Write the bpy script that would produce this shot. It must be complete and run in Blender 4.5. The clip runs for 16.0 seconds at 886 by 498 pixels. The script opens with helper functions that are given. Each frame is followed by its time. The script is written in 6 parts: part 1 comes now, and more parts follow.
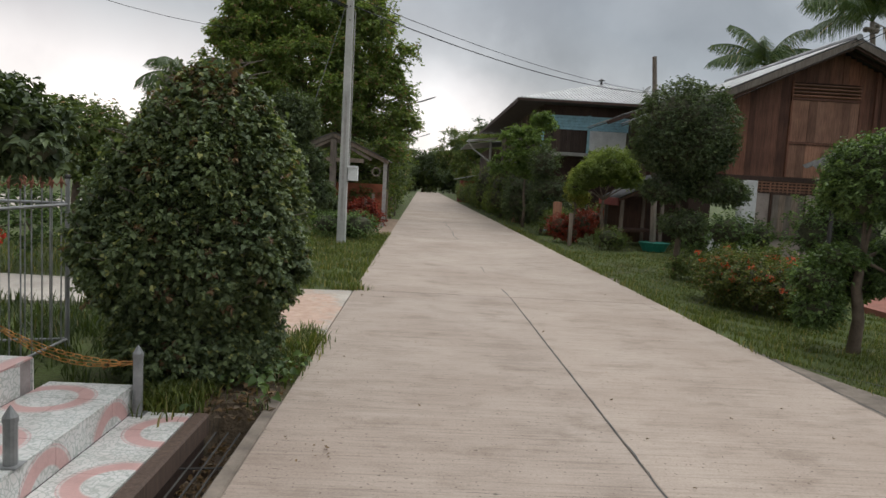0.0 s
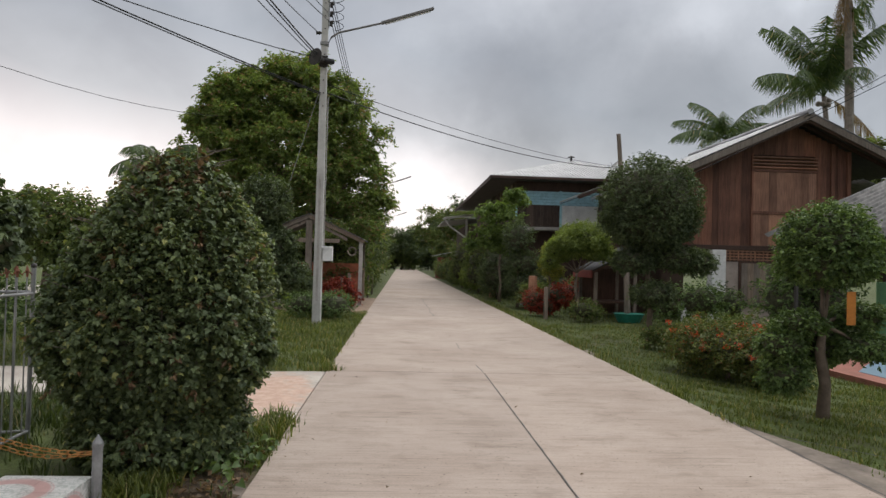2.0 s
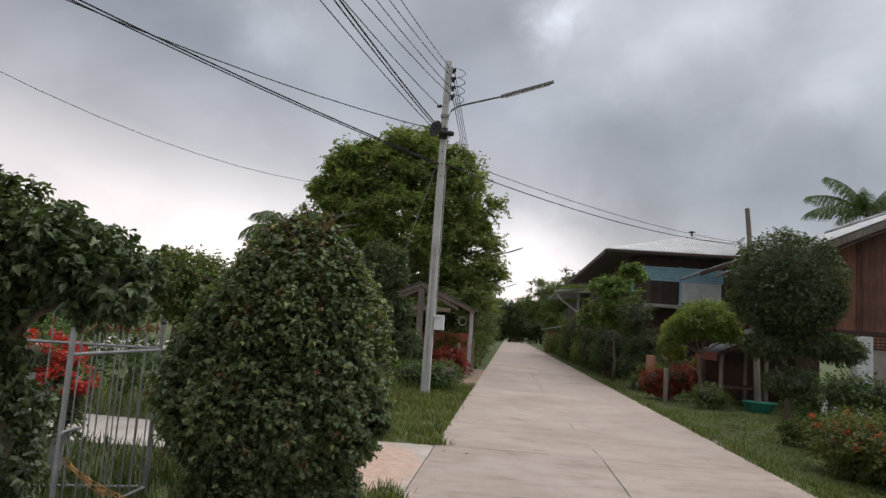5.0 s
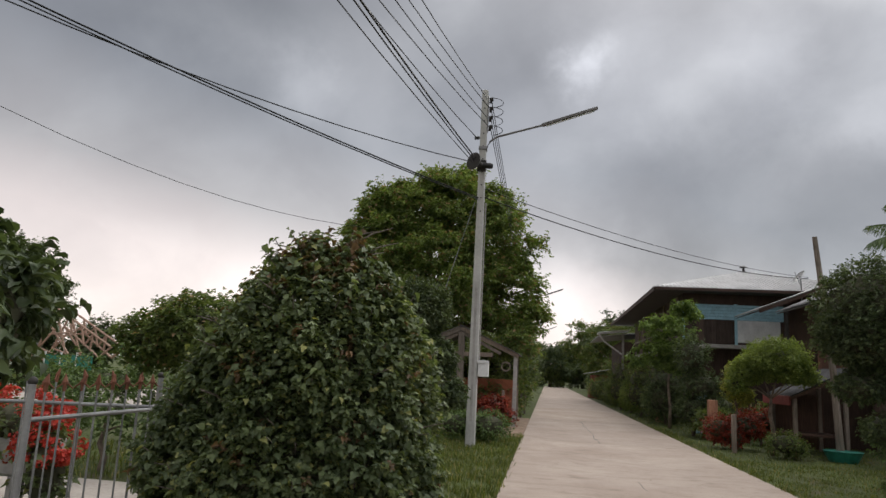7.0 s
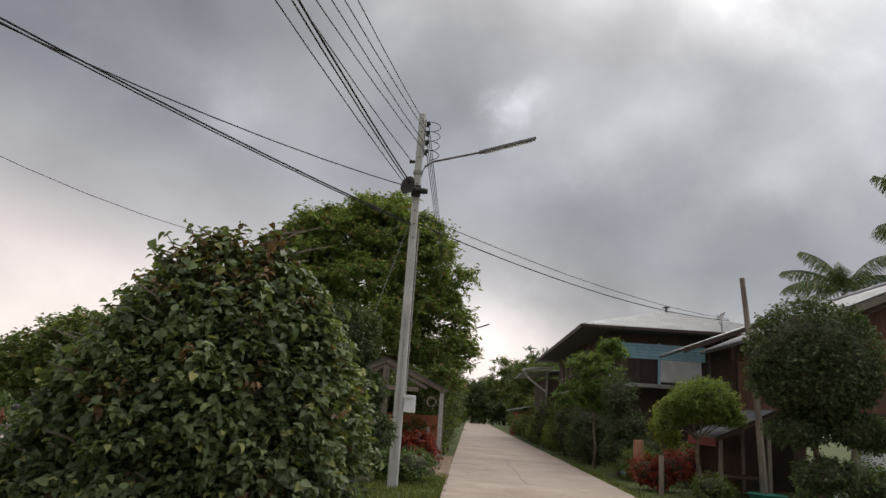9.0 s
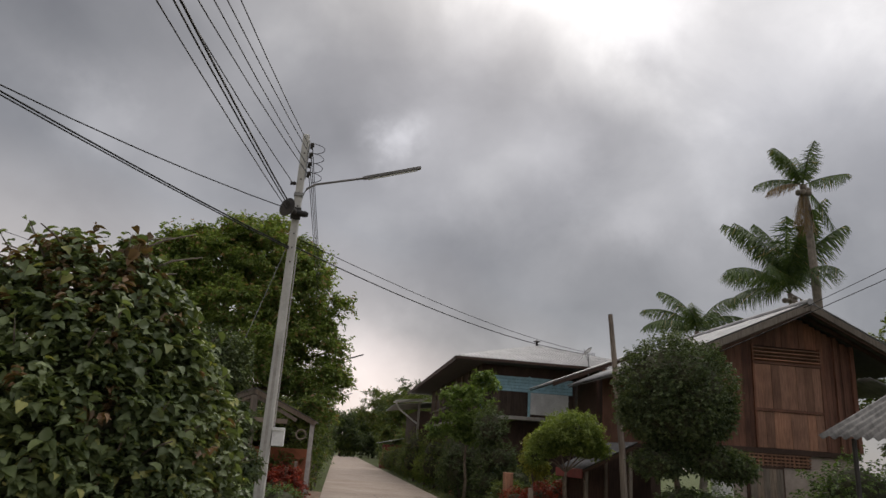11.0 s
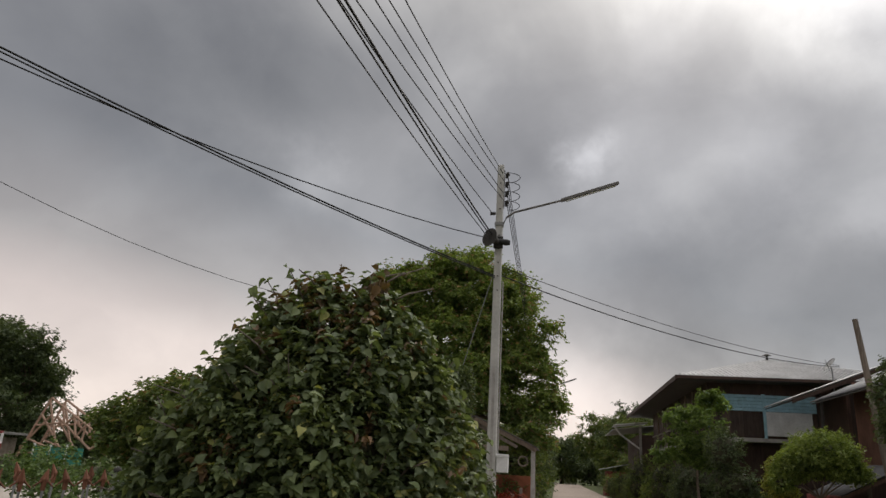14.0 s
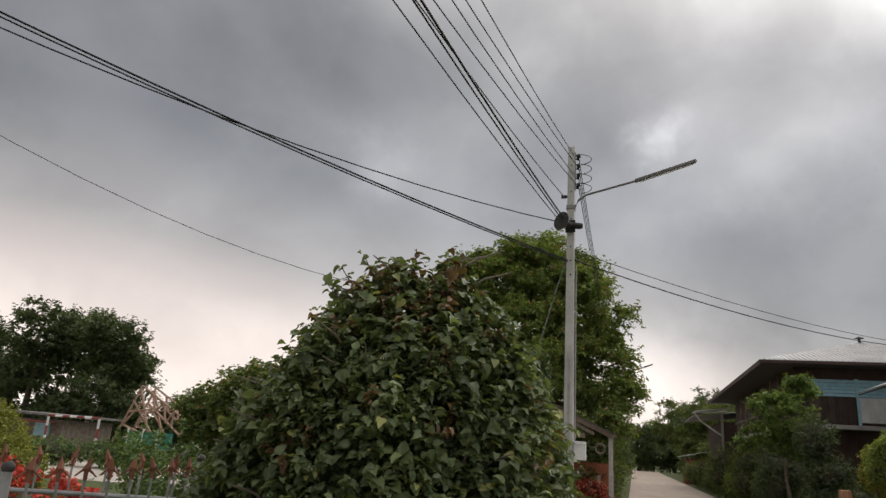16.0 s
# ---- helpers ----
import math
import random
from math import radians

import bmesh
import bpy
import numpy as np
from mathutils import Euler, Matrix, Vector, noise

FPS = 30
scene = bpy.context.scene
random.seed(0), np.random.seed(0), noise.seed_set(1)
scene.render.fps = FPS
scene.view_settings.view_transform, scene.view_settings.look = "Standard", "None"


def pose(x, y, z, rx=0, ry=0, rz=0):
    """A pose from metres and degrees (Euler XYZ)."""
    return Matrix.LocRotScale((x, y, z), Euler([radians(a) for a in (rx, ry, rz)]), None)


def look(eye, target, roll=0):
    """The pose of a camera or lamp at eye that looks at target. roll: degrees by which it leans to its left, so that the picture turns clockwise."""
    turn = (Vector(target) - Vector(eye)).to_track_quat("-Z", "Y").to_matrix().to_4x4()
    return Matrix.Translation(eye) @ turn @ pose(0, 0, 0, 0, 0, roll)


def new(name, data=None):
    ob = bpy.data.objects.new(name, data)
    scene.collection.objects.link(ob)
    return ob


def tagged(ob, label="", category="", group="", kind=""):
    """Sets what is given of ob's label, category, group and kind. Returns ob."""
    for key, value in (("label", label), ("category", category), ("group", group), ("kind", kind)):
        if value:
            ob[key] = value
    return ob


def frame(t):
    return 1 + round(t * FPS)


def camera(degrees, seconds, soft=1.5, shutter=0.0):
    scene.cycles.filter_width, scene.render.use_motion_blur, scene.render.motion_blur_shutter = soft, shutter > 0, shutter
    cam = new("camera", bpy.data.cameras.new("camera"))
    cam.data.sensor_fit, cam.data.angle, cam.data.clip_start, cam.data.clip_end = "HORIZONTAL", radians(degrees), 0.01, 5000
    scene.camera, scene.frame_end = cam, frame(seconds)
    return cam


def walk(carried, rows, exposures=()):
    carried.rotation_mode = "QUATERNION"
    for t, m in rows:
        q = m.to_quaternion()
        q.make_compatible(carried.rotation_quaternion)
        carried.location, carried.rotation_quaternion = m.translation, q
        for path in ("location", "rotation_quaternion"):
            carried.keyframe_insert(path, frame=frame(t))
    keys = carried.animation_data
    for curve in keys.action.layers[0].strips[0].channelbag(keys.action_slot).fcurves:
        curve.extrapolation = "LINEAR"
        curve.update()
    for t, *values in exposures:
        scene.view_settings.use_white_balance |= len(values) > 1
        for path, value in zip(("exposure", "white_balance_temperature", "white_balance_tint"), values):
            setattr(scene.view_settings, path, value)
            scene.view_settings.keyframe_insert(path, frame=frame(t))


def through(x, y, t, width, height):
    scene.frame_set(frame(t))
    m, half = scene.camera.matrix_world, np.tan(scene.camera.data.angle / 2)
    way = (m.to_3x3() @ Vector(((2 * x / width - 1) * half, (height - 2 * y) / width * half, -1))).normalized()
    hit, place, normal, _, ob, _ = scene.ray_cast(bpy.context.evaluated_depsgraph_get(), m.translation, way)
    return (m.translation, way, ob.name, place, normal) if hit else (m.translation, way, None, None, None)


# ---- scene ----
cam = camera(65.6, 16.0)
PATH = [
    (0, (-1.247, -0.794, 1.429), (-1.176, 1.197, 1.245), 3.1),
    (0.5, (-1.162, -0.797, 1.454), (-1.024, 1.191, 1.291), 2.5),
    (1, (-1.168, -0.864, 1.433), (-0.928, 1.121, 1.387), 3.7),
    (1.5, (-1.172, -0.91, 1.43), (-1.012, 1.083, 1.473), 2.2),
    (2, (-1.141, -0.887, 1.443), (-1.02, 1.109, 1.484), 1.5),
    (2.5, (-1.198, -0.92, 1.462), (-1.146, 1.077, 1.547), 2.5),
    (3, (-1.216, -0.896, 1.461), (-1.231, 1.1, 1.583), 4.5),
    (3.5, (-1.212, -0.908, 1.459), (-1.399, 1.08, 1.575), 1.8),
    (4, (-1.212, -0.935, 1.45), (-1.397, 1.046, 1.65), 3.2),
    (4.5, (-1.193, -0.885, 1.432), (-1.476, 1.087, 1.613), 3.8),
    (5, (-1.239, -0.66, 1.448), (-1.443, 1.316, 1.679), 4.1),
    (5.2, (-1.303, -0.597, 1.44), (-1.511, 1.359, 1.801), 4.0),
    (7.3, (-1.498, 0.531, 1.451), (-1.83, 2.472, 1.804), 3.6),
    (7.5, (-1.507, 0.607, 1.45), (-1.814, 2.551, 1.807), 5.1),
    (8, (-1.558, 0.8, 1.451), (-1.82, 2.756, 1.776), 5.1),
    (8.5, (-1.592, 0.936, 1.462), (-1.694, 2.888, 1.887), 3.1),
    (9, (-1.653, 1.085, 1.468), (-1.755, 3.028, 1.93), 4.1),
    (9.5, (-1.645, 1.224, 1.48), (-1.69, 3.157, 1.99), 4.9),
    (10, (-1.653, 1.314, 1.48), (-1.479, 3.244, 1.977), 5.3),
    (10.2, (-1.667, 1.333, 1.481), (-1.45, 3.255, 1.99), 4.4),
    (12.3, (-1.773, 1.345, 1.454), (-1.511, 3.2, 2.153), 3.9),
    (12.5, (-1.772, 1.333, 1.451), (-1.575, 3.19, 2.167), 4.2),
    (13, (-1.793, 1.361, 1.459), (-1.723, 3.236, 2.15), 3.5),
    (13.5, (-1.818, 1.362, 1.459), (-1.933, 3.234, 2.153), 3.6),
    (14, (-1.808, 1.315, 1.444), (-2.138, 3.192, 2.05), 3.4),
    (14.5, (-1.844, 1.366, 1.457), (-2.382, 3.189, 2.076), 4.5),
    (15, (-1.867, 1.402, 1.459), (-2.584, 3.188, 2.006), 4.1),
    (15.5, (-1.863, 1.389, 1.457), (-2.525, 3.196, 2.004), 4.3),
    (16, (-1.863, 1.422, 1.462), (-2.389, 3.269, 2.02), 3.7),
]
walk(cam, [(t, look(eye, target, roll)) for t, eye, target, roll in PATH],
     [(0, 0.18, 6280, 6), (1, 0.21, 6200, 6), (2, 0.3, 6400, 9), (5, 0.19, 6260, 10), (7.5, 0.1, 6550, 10), (9.5, 0.08, 6640, 11), (10, 0.08, 6700, 12),
      (12.5, -0.48, 6720, 12), (13.5, -0.4, 6750, 11), (14.5, 0.06, 6760, 10), (16, 0.07, 6760, 10)])

# ---- world, sun ----
world = bpy.data.worlds.new("overcast_sky")
scene.world = world
world.use_nodes = True
wn, wl = world.node_tree.nodes, world.node_tree.links
wn.clear()


def wnode(kind, **values):
    n = wn.new(kind)
    for key, value in values.items():
        n.inputs[key].default_value = value
    return n


def wmath(op, a, b=None, c=None):
    n = wn.new("ShaderNodeMath")
    n.operation = op
    for k, v in enumerate((a, b, c)):
        if v is None:
            continue
        if isinstance(v, (int, float)):
            n.inputs[k].default_value = v
        else:
            wl.new(v, n.inputs[k])
    return n.outputs[0]


def wramp(value, stops):
    n = wn.new("ShaderNodeValToRGB")
    wl.new(value, n.inputs[0])
    while len(n.color_ramp.elements) < len(stops):
        n.color_ramp.elements.new(0.5)
    for e, (at, c) in zip(n.color_ramp.elements, stops):
        e.position, e.color = at, (*c, 1)
    return n.outputs[0]


coord = wn.new("ShaderNodeTexCoord")
sep = wn.new("ShaderNodeSeparateXYZ")
wl.new(coord.outputs["Generated"], sep.inputs[0])
up = wmath("MAXIMUM", sep.outputs[2], 0.0)
SUN_ELEVATION, SUN_TURN = 44.0, 12.0
SUN_WAY = (math.sin(radians(SUN_TURN)) * math.cos(radians(SUN_ELEVATION)), math.cos(radians(SUN_TURN)) * math.cos(radians(SUN_ELEVATION)), math.sin(radians(SUN_ELEVATION)))
flat = wmath("ADD", up, 1.0)
cloud_at = wn.new("ShaderNodeCombineXYZ")
wl.new(wmath("DIVIDE", sep.outputs[0], flat), cloud_at.inputs[0])
wl.new(wmath("DIVIDE", sep.outputs[1], flat), cloud_at.inputs[1])
wl.new(wmath("MULTIPLY", sep.outputs[2], 0.35), cloud_at.inputs[2])
big = wnode("ShaderNodeTexNoise", Scale=4.4, Detail=5.0, Roughness=0.45, Distortion=0.35)
fine = wnode("ShaderNodeTexNoise", Scale=9.0, Detail=6.0, Roughness=0.58, Distortion=0.3)
wl.new(cloud_at.outputs[0], big.inputs["Vector"])
wl.new(cloud_at.outputs[0], fine.inputs["Vector"])
lumps = wmath("ADD", wmath("MULTIPLY", big.outputs[0], 0.76), wmath("MULTIPLY", fine.outputs[0], 0.24))
# the pale strip under the cloud deck has a ragged upper edge and stands higher on the left
ragged = wmath("MULTIPLY", wmath("SUBTRACT", lumps, 0.5), 0.22)
height = wmath("ADD", wmath("ADD", up, ragged), wmath("ADD", wmath("MULTIPLY", sep.outputs[0], 0.13), wmath("MULTIPLY", wmath("MULTIPLY", wmath("MAXIMUM", sep.outputs[0], 0.0), 0.24), wmath("MAXIMUM", wmath("SUBTRACT", 1.0, wmath("MULTIPLY", up, 2.2)), 0.0))))
deck = wramp(height, [(0.0, (0.95, 0.84, 0.80)), (0.09, (0.82, 0.728, 0.70)), (0.18, (0.455, 0.437, 0.437)), (0.30, (0.305, 0.313, 0.333)), (0.50, (0.305, 0.312, 0.33)), (0.70, (0.57, 0.57, 0.57)), (0.85, (1.2, 1.19, 1.17))])
shade = wramp(lumps, [(0.34, (0.77, 0.77, 0.78)), (0.47, (0.93, 0.93, 0.935)), (0.56, (1.12, 1.12, 1.115)), (0.66, (1.34, 1.33, 1.32))])
# cloud masses and thin places of the deck: turn, elevation, breadth (degrees), gain
CLOUDS = [
    (13.3, 41, 4, 0.9), (23, 39.5, 6, 0.55), (25, 33.7, 3.6, 0.45), (8.6, 34, 3.2, 0.35), (2.3, 25.2, 1.7, 1.1),
    (5, 27, 4.5, 0.4), (24, 19.5, 2.4, 0.2), (31, 21, 2.4, 0.22), (-21.5, 22.3, 2.6, 0.35), (-26, 29, 6, -0.24),
    (-1.9, 25, 2.4, -0.15), (9, 15.5, 6.5, -0.3), (22, 13.5, 6.5, -0.4), (23, 26, 4, -0.15), (38, 30, 7, 0.45),
    (-10, 34, 5, 0.2), (17, 25, 4, 0.4), (-53, 21, 4, -0.22), (-36, 29, 5.5, -0.14), (-46, 26, 4.5, 0.12),
    (-40, 18, 6, 0.15), (-17, 29, 3.5, -0.15), (11, 10, 3, -0.2), (36, 14, 7, -0.3), (8, 21.5, 6, 0.32), (-3, 19, 5, 0.2), (2, 7.5, 4, 0.45), (31, 26.5, 5, 0.22)]
warp = wn.new("ShaderNodeTexNoise")
warp.inputs["Scale"].default_value, warp.inputs["Detail"].default_value, warp.inputs["Roughness"].default_value = 9.0, 5.0, 0.6
wl.new(coord.outputs["Generated"], warp.inputs["Vector"])
centred = wn.new("ShaderNodeVectorMath")
centred.operation = "MULTIPLY_ADD"
wl.new(warp.outputs["Color"], centred.inputs[0])
centred.inputs[1].default_value, centred.inputs[2].default_value = (0.12, 0.12, 0.12), (-0.06, -0.06, -0.06)
drifted = wn.new("ShaderNodeVectorMath")
wl.new(coord.outputs["Generated"], drifted.inputs[0])
wl.new(centred.outputs[0], drifted.inputs[1])
drifting = wn.new("ShaderNodeVectorMath")
drifting.operation = "NORMALIZE"
wl.new(drifted.outputs[0], drifting.inputs[0])
gain = 1.0
for turn, rise, breadth, k in CLOUDS:
    d = wn.new("ShaderNodeVectorMath")
    d.operation = "DOT_PRODUCT"
    wl.new(drifting.outputs[0], d.inputs[0])
    d.inputs[1].default_value = (math.sin(radians(turn)) * math.cos(radians(rise)), math.cos(radians(turn)) * math.cos(radians(rise)), math.sin(radians(rise)))
    lobe = wmath("POWER", wmath("MAXIMUM", d.outputs["Value"], 0.0), 2 / radians(breadth) ** 2)
    gain = wmath("ADD", wmath("MULTIPLY", lobe, k), gain)
gain = wmath("MAXIMUM", gain, 0.5)
mix = wn.new("ShaderNodeMix")
mix.data_type, mix.blend_type = "RGBA", "MULTIPLY"
mix.inputs["Factor"].default_value = 1.0
wl.new(deck, mix.inputs["A"])
wl.new(shade, mix.inputs["B"])
# thin cloud glows round the hidden sun
facing = wn.new("ShaderNodeVectorMath")
facing.operation = "DOT_PRODUCT"
wl.new(coord.outputs["Generated"], facing.inputs[0])
facing.inputs[1].default_value = SUN_WAY
halo = wmath("POWER", wmath("MAXIMUM", facing.outputs["Value"], 0.0), 26.0)
core = wmath("POWER", wmath("MAXIMUM", facing.outputs["Value"], 0.0), 160.0)
thin = wmath("MULTIPLY", wmath("ADD", wmath("MULTIPLY", halo, 0.12), wmath("MULTIPLY", core, 0.25)), wmath("POWER", wmath("MULTIPLY", lumps, 2.0), 2.5))
glow = wn.new("ShaderNodeMix")
glow.data_type, glow.blend_type = "RGBA", "ADD"
glow.inputs["Factor"].default_value = 1.0
veil = wn.new("ShaderNodeCombineXYZ")
for k in range(3):
    wl.new(thin, veil.inputs[k])
# the deck thins towards the right, high up
tilt = wmath("MULTIPLY", sep.outputs[0], wmath("MULTIPLY", up, up))
side = wmath("MINIMUM", wmath("MAXIMUM", wmath("ADD", wmath("MULTIPLY", tilt, 3.6), 1.0), 0.82), 1.6)
thinning = wn.new("ShaderNodeVectorMath")
thinning.operation = "SCALE"
wl.new(mix.outputs["Result"], thinning.inputs[0])
wl.new(wmath("MULTIPLY", side, gain), thinning.inputs["Scale"])
wl.new(thinning.outputs[0], glow.inputs["A"])
wl.new(veil.outputs[0], glow.inputs["B"])
nishita = wn.new("ShaderNodeTexSky")
nishita.sky_type, nishita.sun_disc = "NISHITA", False
nishita.sun_elevation, nishita.sun_rotation = radians(SUN_ELEVATION), radians(SUN_TURN)
behind = wn.new("ShaderNodeMix")
behind.data_type = "RGBA"
behind.inputs["Factor"].default_value = 0.01
wl.new(glow.outputs["Result"], behind.inputs["A"])
wl.new(nishita.outputs[0], behind.inputs["B"])
back = wn.new("ShaderNodeBackground")
back.inputs["Strength"].default_value = 1.0
wl.new(behind.outputs["Result"], back.inputs["Color"])
wl.new(back.outputs[0], wn.new("ShaderNodeOutputWorld").inputs[0])

sun = new("sun", bpy.data.lights.new("sun", "SUN"))
sun.data.energy, sun.data.angle, sun.data.color = 1.1, radians(45), (1.0, 0.96, 0.9)
sun.matrix_world = look(tuple(40 * v for v in SUN_WAY), (0, 0, 0))


# ---- materials ----
class Nodes:
    """A small builder for one procedural material."""

    def __init__(self, name):
        self.mat = bpy.data.materials.new(name)
        self.mat.use_nodes = True
        self.n, self.l = self.mat.node_tree.nodes, self.mat.node_tree.links
        self.bsdf = self.n["Principled BSDF"]
        self.bsdf.inputs["Specular IOR Level"].default_value = 0.35

    def node(self, kind, **values):
        n = self.n.new(kind)
        for key, value in values.items():
            key = key.replace("_", " ")
            n.inputs[key].default_value = value
        return n

    def pos(self, scale=(1, 1, 1)):
        g = self.n.new("ShaderNodeNewGeometry")
        m = self.n.new("ShaderNodeVectorMath")
        m.operation = "MULTIPLY"
        m.inputs[1].default_value = scale
        self.l.new(g.outputs["Position"], m.inputs[0])
        return m.outputs[0]

    def noise(self, scale, detail=4.0, rough=0.55, stretch=(1, 1, 1)):
        n = self.node("ShaderNodeTexNoise", Scale=scale, Detail=detail, Roughness=rough)
        self.l.new(self.pos(stretch), n.inputs["Vector"])
        return n.outputs[0]

    def ramp(self, value, stops):
        r = self.n.new("ShaderNodeValToRGB")
        self.l.new(value, r.inputs[0])
        while len(r.color_ramp.elements) < len(stops):
            r.color_ramp.elements.new(0.5)
        for e, (at, c) in zip(r.color_ramp.elements, stops):
            c = (c, c, c) if isinstance(c, (int, float)) else c
            e.position, e.color = at, (*c, 1)
        return r.outputs[0]

    def mix(self, a, b, f, blend="MIX"):
        m = self.n.new("ShaderNodeMix")
        m.data_type, m.blend_type = "RGBA", blend
        for key, v in (("Factor", f), ("A", a), ("B", b)):
            if isinstance(v, tuple):
                m.inputs[key].default_value = (*v, 1)
            elif isinstance(v, (int, float)):
                m.inputs[key].default_value = v
            else:
                self.l.new(v, m.inputs[key])
        return m.outputs["Result"]

    def math(self, op, a, b=0.0):
        m = self.n.new("ShaderNodeMath")
        m.operation = op
        for k, v in enumerate((a, b)):
            if isinstance(v, (int, float)):
                m.inputs[k].default_value = v
            else:
                self.l.new(v, m.inputs[k])
        return m.outputs[0]

    def done(self, color, rough=0.8, bump=None, strength=0.3, distance=0.01, metal=0.0):
        for key, v in (("Base Color", color), ("Roughness", rough)):
            if isinstance(v, tuple):
                self.bsdf.inputs[key].default_value = (*v, 1)
            elif isinstance(v, (int, float)):
                self.bsdf.inputs[key].default_value = v
            else:
                self.l.new(v, self.bsdf.inputs[key])
        self.bsdf.inputs["Metallic"].default_value = metal
        if bump is not None:
            b = self.node("ShaderNodeBump", Strength=strength, Distance=distance)
            self.l.new(bump, b.inputs["Height"])
            self.l.new(b.outputs[0], self.bsdf.inputs["Normal"])
        return self.mat


def shades(c, k):
    return tuple(min(1.0, v * k) for v in c)


def plain(name, c, rough=0.7, metal=0.0, spots=0.25, scale=6.0, bump=0.2):
    """Painted, plastered or metal surface with grime at two scales."""
    m = Nodes(name)
    a = m.ramp(m.noise(scale), [(0.3, shades(c, 1 - spots)), (0.7, shades(c, 1 + spots * 0.5))])
    b = m.ramp(m.noise(scale * 9, 3), [(0.35, shades((1, 1, 1), 0.8)), (0.65, (1, 1, 1))])
    return m.done(m.mix(a, b, 0.6, "MULTIPLY"), rough, m.noise(scale * 12, 3), bump, 0.004, metal)


def wood(name, c, grain=(9, 9, 0.6), k=0.45):
    """Weathered boards: long grain, each board its own tone."""
    m = Nodes(name)
    g = m.noise(4.0, 6, 0.65, grain)
    base = m.ramp(g, [(0.28, shades(c, 1 - k)), (0.5, c), (0.75, shades(c, 1 + k))])
    info = m.n.new("ShaderNodeObjectInfo")
    tone = m.ramp(info.outputs["Random"], [(0.0, (0.55, 0.52, 0.5)), (0.5, (0.9, 0.88, 0.86)), (1.0, (1.25, 1.12, 1.0))])
    stain = m.ramp(m.noise(1.3, 4), [(0.35, (0.62, 0.6, 0.6)), (0.6, (1, 1, 1))])
    col = m.mix(m.mix(base, tone, 1.0, "MULTIPLY"), stain, 0.8, "MULTIPLY")
    return m.done(col, 0.75, g, 0.5, 0.006)


def leaf(name, dark, light, odd=None, odd_from=0.94, through=0.25, rough=0.5):
    """Leaves, each its own tone; light shines through them a little."""
    m = Nodes(name)
    g = m.n.new("ShaderNodeNewGeometry")
    stops = [(0.0, dark), (0.6, tuple((a + b) / 2 for a, b in zip(dark, light))), (odd_from - 0.02, light)]
    if odd:
        stops += [(odd_from, odd)]
    col = m.ramp(g.outputs["Random Per Island"], stops)
    patch = m.ramp(m.noise(1.7, 3), [(0.3, (0.72, 0.75, 0.75)), (0.7, (1.2, 1.15, 1.0))])
    col = m.mix(col, patch, 0.8, "MULTIPLY")
    m.done(col, rough)
    m.bsdf.inputs["Specular IOR Level"].default_value = 0.3
    t = m.n.new("ShaderNodeBsdfTranslucent")
    m.l.new(m.mix(col, (1.3, 1.35, 0.6), 1.0, "MULTIPLY"), t.inputs[0])
    mx = m.n.new("ShaderNodeMixShader")
    mx.inputs[0].default_value = through
    m.l.new(m.bsdf.outputs[0], mx.inputs[1])
    m.l.new(t.outputs[0], mx.inputs[2])
    m.l.new(mx.outputs[0], m.n["Material Output"].inputs[0])
    return m.mat


def concrete_road():
    m = Nodes("broomed_concrete")
    broom = m.noise(1.0, 5, 0.7, (1.2, 42, 1))
    broad = m.noise(0.55, 5, 0.6)
    blotch = m.noise(2.6, 6, 0.65, (0.6, 1.4, 1))
    c = m.ramp(broad, [(0.3, (0.31, 0.242, 0.2)), (0.5, (0.366, 0.296, 0.25)), (0.72, (0.425, 0.352, 0.302))])
    c = m.mix(c, m.ramp(broom, [(0.3, (0.62, 0.61, 0.59)), (0.45, (0.95, 0.95, 0.95)), (0.75, (1.14, 1.14, 1.14))]), 0.9, "MULTIPLY")
    c = m.mix(c, m.ramp(blotch, [(0.3, (0.78, 0.77, 0.76)), (0.5, (1, 1, 1))]), 0.8, "MULTIPLY")
    marks = m.noise(1.0, 4, 0.75, (3.5, 70, 1))
    gate = m.ramp(m.noise(0.8, 4, 0.6, (1, 1.6, 1)), [(0.36, (0, 0, 0)), (0.56, (1, 1, 1))])
    dark = m.ramp(marks, [(0.32, (0.35, 0.33, 0.3)), (0.38, (1, 1, 1)), (0.66, (1, 1, 1)), (0.72, (1.22, 1.22, 1.22))])
    c = m.mix(c, m.mix((1, 1, 1), dark, gate), 1.0, "MULTIPLY")
    worn = m.ramp(m.noise(1.7, 7, 0.72, (1.0, 1.5, 1)), [(0.34, (0.74, 0.72, 0.7)), (0.47, (1, 1, 1)), (0.62, (1.0, 1.0, 1.0)), (0.72, (1.14, 1.13, 1.12))])
    c = m.mix(c, worn, 0.85, "MULTIPLY")
    grit = m.ramp(m.noise(70, 3, 0.7), [(0.3, (0.78, 0.77, 0.76)), (0.6, (1.06, 1.06, 1.06))])
    c = m.mix(c, grit, 0.7, "MULTIPLY")
    pits = m.ramp(m.noise(38, 2, 0.5), [(0.29, (0.3, 0.28, 0.26)), (0.34, (1, 1, 1))])
    c = m.mix(c, pits, 0.8, "MULTIPLY")
    info = m.n.new("ShaderNodeObjectInfo")
    c = m.mix(c, m.ramp(info.outputs["Random"], [(0, (0.92, 0.92, 0.93)), (1, (1.04, 1.03, 1.02))]), 1.0, "MULTIPLY")
    return m.done(c, 0.85, broom, 0.35, 0.008)


